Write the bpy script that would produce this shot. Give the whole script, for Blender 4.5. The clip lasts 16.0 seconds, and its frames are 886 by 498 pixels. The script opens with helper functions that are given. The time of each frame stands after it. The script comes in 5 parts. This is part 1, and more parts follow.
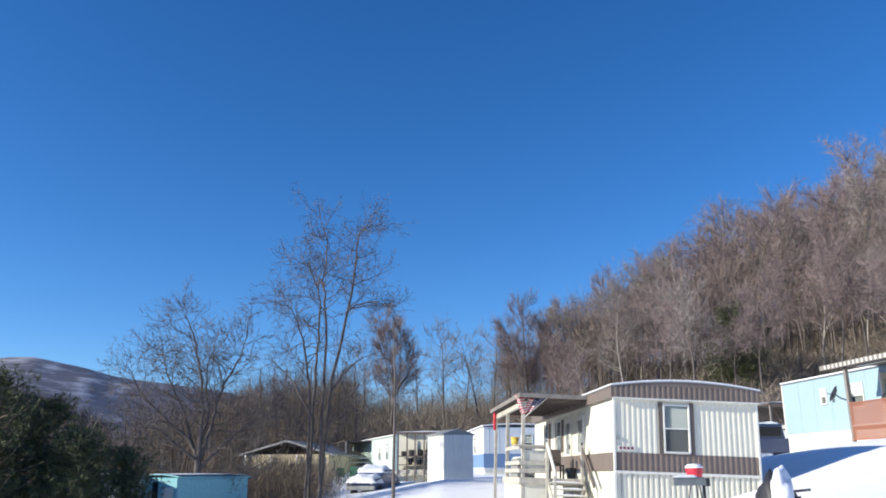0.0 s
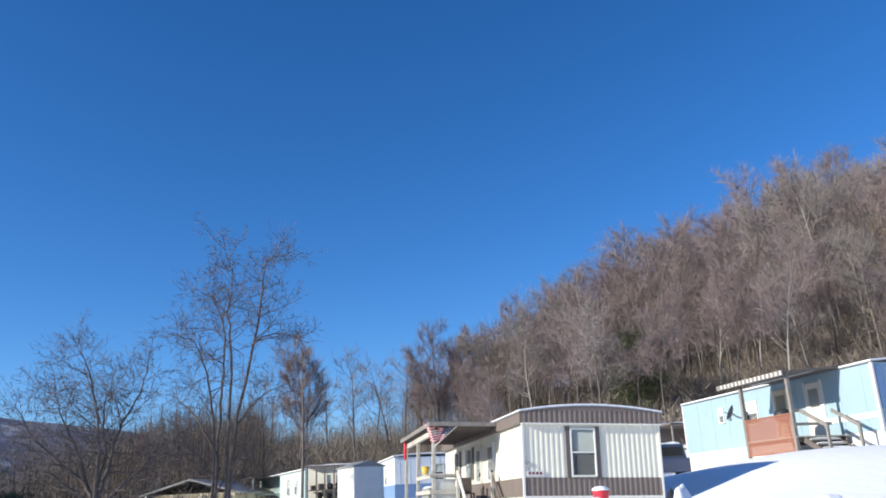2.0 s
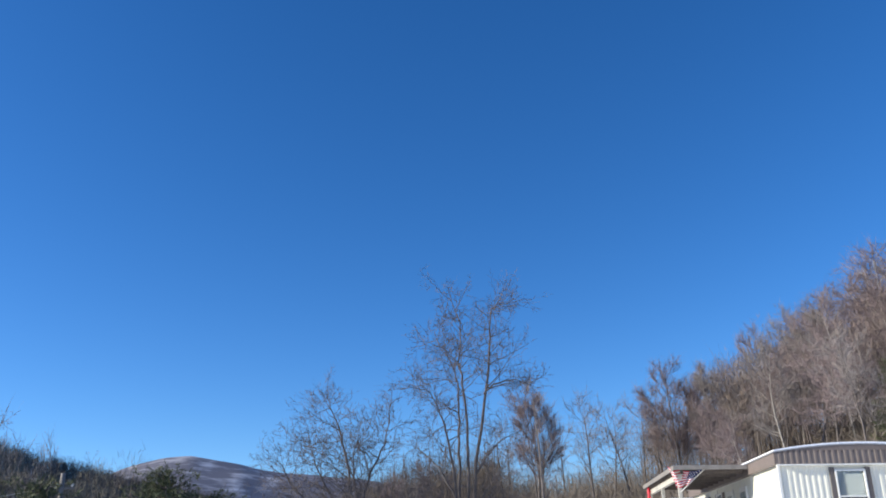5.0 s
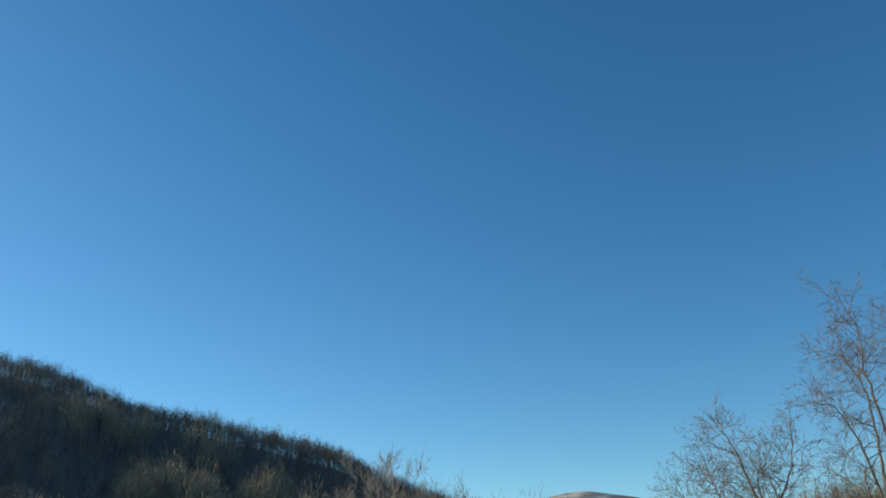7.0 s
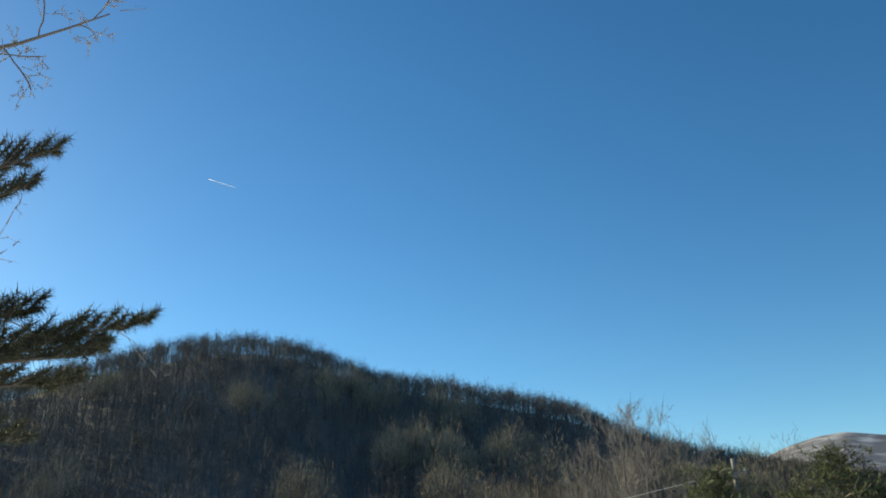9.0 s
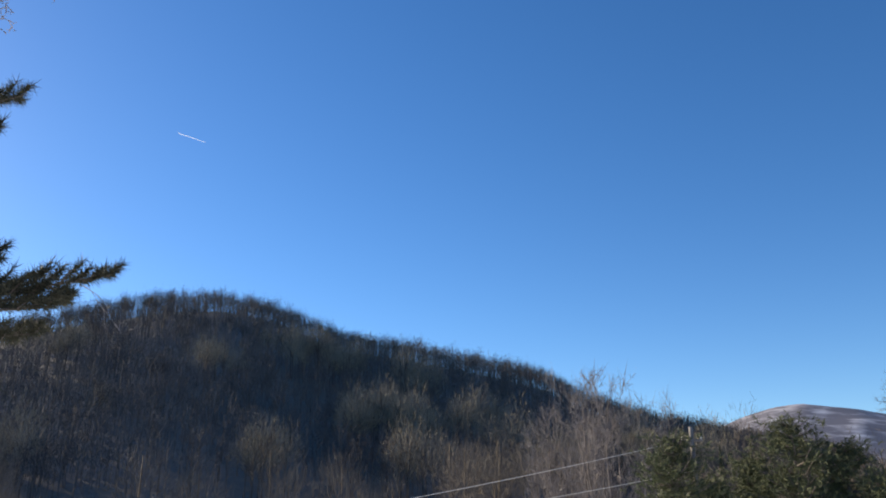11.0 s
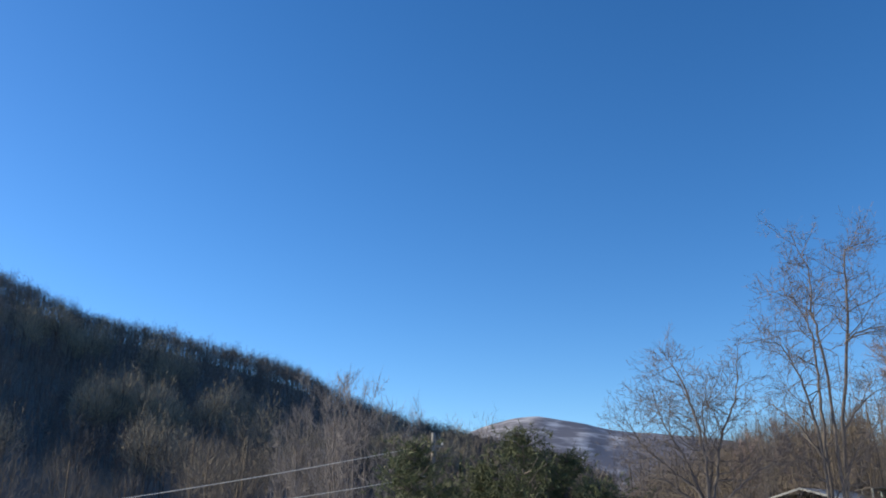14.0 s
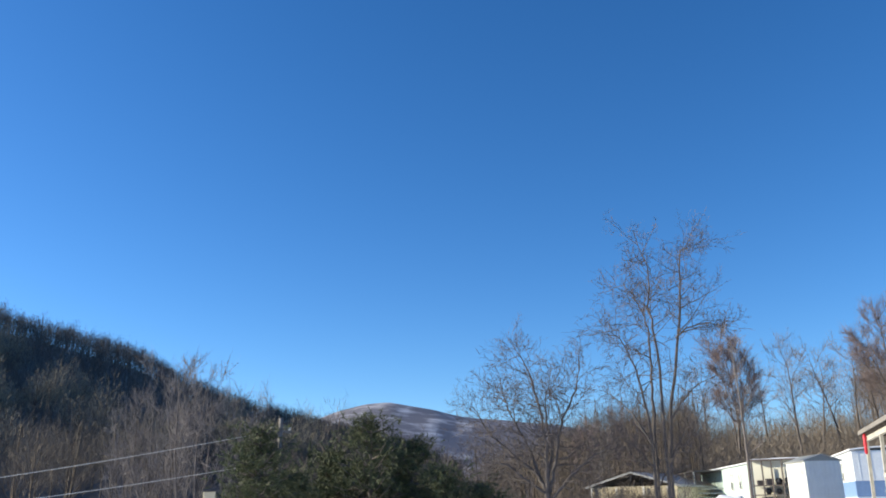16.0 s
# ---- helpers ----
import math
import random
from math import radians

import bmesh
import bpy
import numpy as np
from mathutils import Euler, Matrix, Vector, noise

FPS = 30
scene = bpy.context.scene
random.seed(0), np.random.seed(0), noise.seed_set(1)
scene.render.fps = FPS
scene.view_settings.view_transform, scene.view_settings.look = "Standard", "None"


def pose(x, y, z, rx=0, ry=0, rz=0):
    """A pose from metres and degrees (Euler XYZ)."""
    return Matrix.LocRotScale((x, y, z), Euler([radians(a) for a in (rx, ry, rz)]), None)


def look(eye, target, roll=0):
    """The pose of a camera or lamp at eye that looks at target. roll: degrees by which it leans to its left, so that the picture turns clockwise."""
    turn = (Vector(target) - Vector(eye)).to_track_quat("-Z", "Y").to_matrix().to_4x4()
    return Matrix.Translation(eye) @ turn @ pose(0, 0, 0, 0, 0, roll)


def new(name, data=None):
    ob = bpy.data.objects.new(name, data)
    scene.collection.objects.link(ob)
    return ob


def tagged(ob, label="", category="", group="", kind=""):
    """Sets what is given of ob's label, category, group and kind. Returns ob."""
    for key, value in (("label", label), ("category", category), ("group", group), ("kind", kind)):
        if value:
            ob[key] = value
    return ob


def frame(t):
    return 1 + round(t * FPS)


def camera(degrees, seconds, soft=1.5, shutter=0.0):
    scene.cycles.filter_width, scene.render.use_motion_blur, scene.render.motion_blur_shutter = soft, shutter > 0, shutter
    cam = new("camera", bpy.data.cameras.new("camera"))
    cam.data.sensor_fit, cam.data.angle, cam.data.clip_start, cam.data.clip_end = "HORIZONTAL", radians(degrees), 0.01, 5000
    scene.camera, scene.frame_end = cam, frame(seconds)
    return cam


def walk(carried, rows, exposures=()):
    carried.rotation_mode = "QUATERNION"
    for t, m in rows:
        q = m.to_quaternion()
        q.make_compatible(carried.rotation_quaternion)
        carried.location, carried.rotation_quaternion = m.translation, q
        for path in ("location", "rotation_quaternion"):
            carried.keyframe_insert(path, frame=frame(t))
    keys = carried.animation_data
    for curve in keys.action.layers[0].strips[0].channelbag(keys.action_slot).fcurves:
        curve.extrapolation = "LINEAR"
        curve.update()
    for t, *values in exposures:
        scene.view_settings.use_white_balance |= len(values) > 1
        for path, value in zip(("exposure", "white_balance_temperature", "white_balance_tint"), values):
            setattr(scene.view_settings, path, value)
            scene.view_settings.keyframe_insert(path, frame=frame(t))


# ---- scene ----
cam = camera(57.5, 16.0, soft=1.8)
ROWS = [
    (0.0, 0.0, 0.0, 1.6, 105.5, -0.0, 0.0),
    (0.5, 0.016, -0.0, 1.6, 105.26, 0.07, -2.22),
    (1.0, 0.027, -0.001, 1.6, 106.02, 0.45, -3.77),
    (1.5, 0.041, -0.002, 1.6, 106.35, 1.1, -5.58),
    (2.0, 0.047, -0.003, 1.6, 107.41, 2.41, -5.97),
    (2.5, 0.031, -0.001, 1.6, 107.32, 2.85, -3.57),
    (3.0, 0.014, -0.0, 1.6, 107.94, 2.84, -1.1),
    (5.5, -0.094, -0.011, 1.6, 112.1, 2.11, 14.44),
    (6.0, -0.132, -0.022, 1.6, 113.23, 2.46, 20.3),
    (6.5, -0.188, -0.047, 1.6, 113.96, 2.51, 29.1),
    (7.0, -0.236, -0.077, 1.6, 114.05, 1.43, 36.74),
    (7.5, -0.278, -0.112, 1.6, 114.1, 0.54, 44.26),
    (8.0, -0.306, -0.142, 1.6, 112.96, 0.87, 50.22),
    (8.5, -0.317, -0.156, 1.6, 112.07, 1.76, 53.21),
    (11.0, -0.309, -0.145, 1.6, 108.81, 0.64, 50.69),
    (11.5, -0.296, -0.13, 1.6, 109.01, 0.55, 47.82),
    (12.0, -0.277, -0.112, 1.6, 108.71, 0.16, 43.97),
    (12.5, -0.264, -0.1, 1.6, 108.88, -0.01, 41.34),
    (13.0, -0.253, -0.09, 1.6, 109.15, 0.06, 39.28),
    (13.5, -0.234, -0.075, 1.6, 108.82, 0.02, 35.74),
    (14.0, -0.221, -0.066, 1.6, 108.78, -0.07, 33.45),
    (14.5, -0.206, -0.057, 1.6, 108.35, -0.22, 30.92),
    (15.0, -0.181, -0.043, 1.6, 108.73, -0.45, 26.75),
    (15.5, -0.168, -0.037, 1.6, 109.07, -0.54, 24.69),
    (16.0, -0.156, -0.032, 1.6, 107.77, 0.65, 23.19),
]
EXPOSURES = [
    (0.0, 0.56, 6400, 9), (5.65, 0.66, 6400, 9), (5.8, 0.74, 8500, 5), (6.0, 0.94, 14000, 3), (6.15, 0.84, 10300, -6), (6.35, 0.73, 9000, -9), (8.7, 0.75, 9000, -9), (10.7, 0.8, 8000, 10), (14.0, 0.81, 7200, 6), (16.0, 0.8, 6950, 6),
]
walk(cam, [(t, pose(x, y, z, rx, ry, rz)) for t, x, y, z, rx, ry, rz in ROWS], EXPOSURES)

# ---- world and sun ----
SUN_AZ, SUN_EL = 106.0, 20.0  # degrees to the left of +Y, and up
world = bpy.data.worlds.new("winter_sky")
scene.world = world
world.use_nodes = True
wn = world.node_tree.nodes
sky = wn.new("ShaderNodeTexSky")
sky.sky_type = 'NISHITA'
sky.sun_disc = False
sky.sun_elevation = radians(SUN_EL)
sky.sun_rotation = radians(-SUN_AZ)
sky.altitude = 1800
sky.air_density = 1.0
sky.dust_density = 0.6
sky.ozone_density = 4.0
wn["Background"].inputs["Strength"].default_value = 0.122
deep = wn.new("ShaderNodeHueSaturation")
deep.inputs["Hue"].default_value = 0.507
deep.inputs["Saturation"].default_value = 1.22
world.node_tree.links.new(sky.outputs[0], deep.inputs["Color"])
world.node_tree.links.new(deep.outputs[0], wn["Background"].inputs["Color"])
sun_data = bpy.data.lights.new("sun", 'SUN')
sun_data.energy = 4.6
sun_data.angle = radians(0.5)
sun_data.color = (1.0, 0.925, 0.79)
sun = new("sun", sun_data)
a, e = radians(SUN_AZ), radians(SUN_EL)
sun.matrix_world = look((-60 * math.sin(a) * math.cos(e), 60 * math.cos(a) * math.cos(e), 60 * math.sin(e)), (0, 0, 0))

# ---- materials ----
def material(name, base, rough=0.7, metal=0.0, vary=0.15, grain=8.0, fine=60.0, bump=0.15, second=None, second_scale=1.5, second_amount=0.5, per_object=0.0, spec=0.4):
    """A procedural surface: base colour varied at two scales, an optional second colour in patches, fine relief."""
    m = bpy.data.materials.new(name)
    m.use_nodes = True
    nt = m.node_tree
    n, l = nt.nodes, nt.links
    bsdf = n["Principled BSDF"]
    bsdf.inputs["Roughness"].default_value = rough
    bsdf.inputs["Metallic"].default_value = metal
    bsdf.inputs["Specular IOR Level"].default_value = spec
    co = n.new("ShaderNodeTexCoord")
    big = n.new("ShaderNodeTexNoise")
    big.inputs["Scale"].default_value = grain
    big.inputs["Detail"].default_value = 4
    small = n.new("ShaderNodeTexNoise")
    small.inputs["Scale"].default_value = fine
    small.inputs["Detail"].default_value = 3
    for t in (big, small):
        l.new(co.outputs["Object"], t.inputs["Vector"])
    ramp = n.new("ShaderNodeValToRGB")
    ramp.color_ramp.elements[0].position, ramp.color_ramp.elements[1].position = 0.3, 0.7
    ramp.color_ramp.elements[0].color = (*[max(0.0, c * (1 - vary)) for c in base], 1)
    ramp.color_ramp.elements[1].color = (*[min(1.0, c * (1 + vary)) for c in base], 1)
    mixf = n.new("ShaderNodeMath")
    mixf.operation = 'MULTIPLY_ADD'
    mixf.inputs[1].default_value, mixf.inputs[2].default_value = 0.35, 0.0
    l.new(small.outputs["Fac"], mixf.inputs[0])
    add = n.new("ShaderNodeMath")
    add.operation = 'MULTIPLY_ADD'
    add.inputs[1].default_value = 0.65
    l.new(big.outputs["Fac"], add.inputs[0])
    l.new(mixf.outputs[0], add.inputs[2])
    l.new(add.outputs[0], ramp.inputs["Fac"])
    colour = ramp.outputs["Color"]
    if second:
        patch = n.new("ShaderNodeTexNoise")
        patch.inputs["Scale"].default_value = second_scale
        patch.inputs["Detail"].default_value = 5
        l.new(co.outputs["Object"], patch.inputs["Vector"])
        pr = n.new("ShaderNodeValToRGB")
        pr.color_ramp.elements[0].position, pr.color_ramp.elements[1].position = 1 - second_amount - 0.08, 1 - second_amount + 0.08
        l.new(patch.outputs["Fac"], pr.inputs["Fac"])
        mx = n.new("ShaderNodeMixRGB")
        mx.inputs["Color2"].default_value = (*second, 1)
        l.new(pr.outputs["Color"], mx.inputs["Fac"])
        l.new(colour, mx.inputs["Color1"])
        colour = mx.outputs["Color"]
    if per_object:
        info = n.new("ShaderNodeObjectInfo")
        hs = n.new("ShaderNodeHueSaturation")
        mr = n.new("ShaderNodeMapRange")
        mr.inputs["To Min"].default_value, mr.inputs["To Max"].default_value = 1 - per_object, 1 + per_object
        l.new(info.outputs["Random"], mr.inputs["Value"])
        l.new(mr.outputs["Result"], hs.inputs["Value"])
        l.new(colour, hs.inputs["Color"])
        colour = hs.outputs["Color"]
    l.new(colour, bsdf.inputs["Base Color"])
    if bump:
        b = n.new("ShaderNodeBump")
        b.inputs["Strength"].default_value = bump
        b.inputs["Distance"].default_value = 0.02
        l.new(small.outputs["Fac"], b.inputs["Height"])
        l.new(b.outputs["Normal"], bsdf.inputs["Normal"])
    return m


def glass_material(name, tint):
    m = bpy.data.materials.new(name)
    m.use_nodes = True
    b = m.node_tree.nodes["Principled BSDF"]
    b.inputs["Base Color"].default_value = (*tint, 1)
    b.inputs["Roughness"].default_value = 0.05
    b.inputs["Transmission Weight"].default_value = 0.92
    b.inputs["IOR"].default_value = 1.45
    return m


WHITE = material("white_siding", (0.71, 0.69, 0.58), 0.55, vary=0.06, grain=1.5, fine=25)
CREAM = material("cream_siding", (0.72, 0.72, 0.62), 0.6, vary=0.08, grain=1.5, fine=25)
BROWN = material("brown_siding", (0.17, 0.138, 0.12), 0.55, vary=0.12, grain=2, fine=30)
BLUE = material("pale_blue_siding", (0.32, 0.44, 0.50), 0.55, vary=0.06, grain=1.2, fine=20)
DEEPBLUE = material("blue_band", (0.16, 0.26, 0.44), 0.5, vary=0.1)
MINT = material("mint_siding", (0.50, 0.62, 0.58), 0.6, vary=0.08)
TURQ = material("turquoise_siding", (0.22, 0.50, 0.55), 0.6, vary=0.12)
YELLOW = material("pale_yellow_boards", (0.58, 0.50, 0.34), 0.7, vary=0.12)
TRIM = material("white_trim", (0.72, 0.71, 0.66), 0.5, vary=0.05)
SHED = material("white_metal_shed", (0.68, 0.69, 0.66), 0.5, vary=0.08, grain=2)
WOOD = material("weathered_wood", (0.45, 0.425, 0.37), 0.85, vary=0.25, grain=6, fine=90)
GREYWOOD = material("grey_weathered_boards", (0.23, 0.21, 0.19), 0.85, vary=0.3, grain=5, fine=80)
SHUTTER = material("dark_brown_shutters", (0.11, 0.095, 0.088), 0.6, vary=0.1)
DARKWOOD = material("dark_wood", (0.13, 0.11, 0.10), 0.85, vary=0.25, grain=6, fine=90)
LATTICE = material("red_lattice", (0.31, 0.135, 0.09), 0.8, vary=0.2, grain=5)
ROOF = material("tin_roof", (0.30, 0.30, 0.30), 0.45, metal=0.4, vary=0.2)
DARK = material("dark_metal", (0.03, 0.03, 0.035), 0.5, vary=0.2)
SNOW = material("snow", (0.86, 0.88, 0.92), 0.6, vary=0.04, grain=1.5, fine=12, bump=0.5, spec=0.3)
RED = material("red_paint", (0.55, 0.03, 0.05), 0.45, vary=0.1)
GREY = material("grey_paint", (0.28, 0.29, 0.28), 0.6, vary=0.12)
GREEN = material("green_plastic", (0.03, 0.14, 0.08), 0.5, vary=0.1)
GLASS = glass_material("window_glass", (0.75, 0.80, 0.80))
CURTAIN = material("curtain", (0.55, 0.58, 0.58), 0.9, vary=0.08)
ROOM = material("room_dark", (0.02, 0.02, 0.022), 0.9)
BARK = material("bark", (0.14, 0.12, 0.11), 0.95, vary=0.35, grain=4, fine=30, bump=0.4, per_object=0.25)
BARKPALE = material("pale_bark", (0.33, 0.30, 0.27), 0.95, vary=0.3, grain=3, fine=30, bump=0.4, per_object=0.25)
TWIG = material("twigs", (0.235, 0.208, 0.195), 0.95, vary=0.25, grain=1, fine=12, bump=0, per_object=0.25)
TWIGRED = material("reddish_twigs", (0.235, 0.183, 0.178), 0.95, vary=0.25, grain=1, fine=12, bump=0, per_object=0.2)
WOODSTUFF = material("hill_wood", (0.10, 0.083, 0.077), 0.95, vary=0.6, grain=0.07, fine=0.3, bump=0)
WOODWARM = material("valley_wood", (0.17, 0.142, 0.112), 0.95, vary=0.4, grain=0.06, fine=0.3, bump=0)
WOODLIT = material("lit_hill_wood", (0.26, 0.222, 0.165), 0.95, vary=0.25, grain=0.08, fine=0.4, bump=0)
DARKTWIG = material("dark_twigs", (0.125, 0.105, 0.10), 0.95, vary=0.25, grain=1, fine=12, bump=0)
# darker brush for thicket and valley, its shade put into the colour
SHADEBRUSH = material("shaded_brush", (0.13, 0.104, 0.08), 0.95, vary=0.4, grain=0.3, fine=3, bump=0)
BRUSH = material("brush_twigs", (0.225, 0.19, 0.155), 0.95, vary=0.35, grain=0.3, fine=3, bump=0)
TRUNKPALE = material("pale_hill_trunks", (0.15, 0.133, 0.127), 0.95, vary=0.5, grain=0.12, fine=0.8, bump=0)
SLOPETWIG = material("slope_twigs", (0.205, 0.162, 0.135), 0.95, vary=0.4, grain=0.1, fine=1.5, bump=0)
# near pine: darkness of the backlit boughs put into the needle colour
BACKLITNEEDLE = material("backlit_pine_needles", (0.05, 0.052, 0.032), 0.75, vary=0.4, grain=1.5, fine=14, bump=0)
NEEDLE = material("pine_needles", (0.085, 0.098, 0.045), 0.7, vary=0.4, grain=1.2, fine=12, bump=0)
WIRE = material("cable", (0.46, 0.45, 0.43), 0.5)
WOODPANEL = material("pale_panel", (0.55, 0.55, 0.50), 0.75, vary=0.1)
DARKRED = material("dark_red_paint", (0.18, 0.04, 0.05), 0.6)
YELLOWPL = material("yellow_plastic", (0.70, 0.48, 0.08), 0.45, vary=0.08)
FLAGRED = material("flag_red", (0.50, 0.03, 0.06), 0.8, vary=0.1)
FLAGWHITE = material("flag_white", (0.75, 0.73, 0.72), 0.8, vary=0.05)
FLAGBLUE = material("flag_blue", (0.03, 0.04, 0.14), 0.8, vary=0.1)
PALEBLUE = material("pale_white_blue_siding", (0.68, 0.72, 0.75), 0.55, vary=0.08)
CARBLUE = material("dark_blue_car_paint", (0.03, 0.05, 0.12), 0.3, vary=0.1)
GREYBOX = material("grey_galvanised", (0.26, 0.27, 0.25), 0.5, metal=0.3, vary=0.2)
VAPOUR = bpy.data.materials.new("vapour")
VAPOUR.use_nodes = True
vn = VAPOUR.node_tree.nodes
thin = vn.new("ShaderNodeBsdfTranslucent")
thin.inputs["Color"].default_value = (0.92, 0.92, 0.94, 1)
VAPOUR.node_tree.links.new(thin.outputs[0], vn["Material Output"].inputs["Surface"])

# ---- land ----
def curve(knots, v):
    """Smooth reading of a short table of (place, value)."""
    xs, ys = [k[0] for k in knots], [k[1] for k in knots]
    return np.interp(v, xs, ys)


def smooth(v):
    v = np.clip(v, 0, 1)
    return v * v * (3 - 2 * v)


# skyline of the hills round the place: degrees to the left of +Y, and up
NEAR_HILL = [(-180, 4), (-120, 7), (-90, 10), (-50, 12.2), (-35, 12.8), (-31, 12.4), (-25, 9.2), (-20, 7.8), (-15, 6.0), (-12, 5), (-8, 3.9), (-3, 3.2), (4, 3.1), (10, 3.0), (16, 2.6), (25, 1.5), (180, 1.0)]
WEST_HILL = [(20, 2.6), (27, 3.4), (31.4, 4.4), (36.4, 5.6), (40, 6.8), (44, 8.9), (48, 9.9), (53, 10.9), (58, 11.6), (62, 13.2), (64.5, 13.8), (66.5, 14.0), (70, 13.7), (75.5, 12.4), (82, 10.1), (95, 7.0), (120, 5), (180, 4)]
FAR_HILL = [(-180, 2), (-30, 2.5), (0, 3.5), (7, 4.0), (14.9, 5.1), (18, 5.4), (20.4, 5.7), (22.1, 5.95), (23.6, 6.25), (25.1, 6.42), (26.9, 6.66), (28.6, 6.54), (30.2, 6.2), (31.5, 5.8), (34, 4.6), (40, 3), (180, 2)]
EYE_Z = 1.6


def land(x, y):
    """Height of the ground."""
    x, y = np.asarray(x, float), np.asarray(y, float)
    r = np.hypot(x, y) + 1e-9
    az = np.degrees(np.arctan2(-x, y))
    yy = np.clip(y, -30, 120)
    left = np.minimum(x, 0)
    right = np.maximum(x - 4.5, 0)
    z = 0.028 * yy - 9.0 * np.tanh(0.14 * -left / 9.0) + 0.175 * 18 * np.tanh(right / 18)
    z = z - 1.0 * np.exp(-((x + 4) ** 2 + (y - 22) ** 2) / 160.0)
    z = z + 0.45 * np.exp(-((x - 0.5) ** 2 / 30.0 + (y - 37.5) ** 2 / 8.0))
    z = z + 0.42 * np.exp(-((x - 14.5) ** 2 / 14.0 + (y - 27.0) ** 2 / 40.0))
    z = z - 0.75 * np.exp(-((x - 16.0) ** 2 / 16.0 + (y - 41.0) ** 2 / 40.0))
    # wooded slope to the east and north
    top = EYE_Z + 135 * np.tan(np.radians(curve(NEAR_HILL, az)))
    z = z + (top - z) * smooth((r - 42) / 93.0) * (az < 25)* smooth((25 - az) / 15)
    # the western hill
    ridge = 430.0
    top = EYE_Z + ridge * np.tan(np.radians(curve(WEST_HILL, az)))
    w = smooth((az - 14) / 14)
    f = np.clip((r - 120) / (ridge - 120), 0, 1)
    f = 0.55 * f + 0.45 * smooth(f)
    z = z + (top - z) * f * w
    # falls away behind the near ridges, then the far mountain
    near = np.where(az < 14, 135.0, ridge)
    fall = smooth((r - near) / 900.0)
    z = z * (1 - fall) + (-30) * fall
    far = 3200.0
    ftop = EYE_Z + far * np.tan(np.radians(curve(FAR_HILL, az)))
    up = smooth((r - 1300) / (far - 1300))
    return z + (ftop - z) * up - smooth((r - far) / 1500) * 150


def mesh_from(name, verts, faces, mats, index=None, smooth_shade=False):
    me = bpy.data.meshes.new(name)
    verts = np.asarray(verts, np.float32)
    faces = np.asarray(faces, np.int32)
    k = faces.shape[1]
    me.vertices.add(len(verts))
    me.vertices.foreach_set("co", verts.ravel())
    me.loops.add(faces.size)
    me.loops.foreach_set("vertex_index", faces.ravel())
    me.polygons.add(len(faces))
    me.polygons.foreach_set("loop_start", np.arange(0, faces.size, k, dtype=np.int32))
    me.polygons.foreach_set("loop_total", np.full(len(faces), k, np.int32))
    if smooth_shade:
        me.polygons.foreach_set("use_smooth", np.ones(len(faces), bool))
    for m in mats:
        me.materials.append(m)
    if index is not None:
        me.polygons.foreach_set("material_index", np.asarray(index, np.int32))
    me.update(calc_edges=True)
    return me


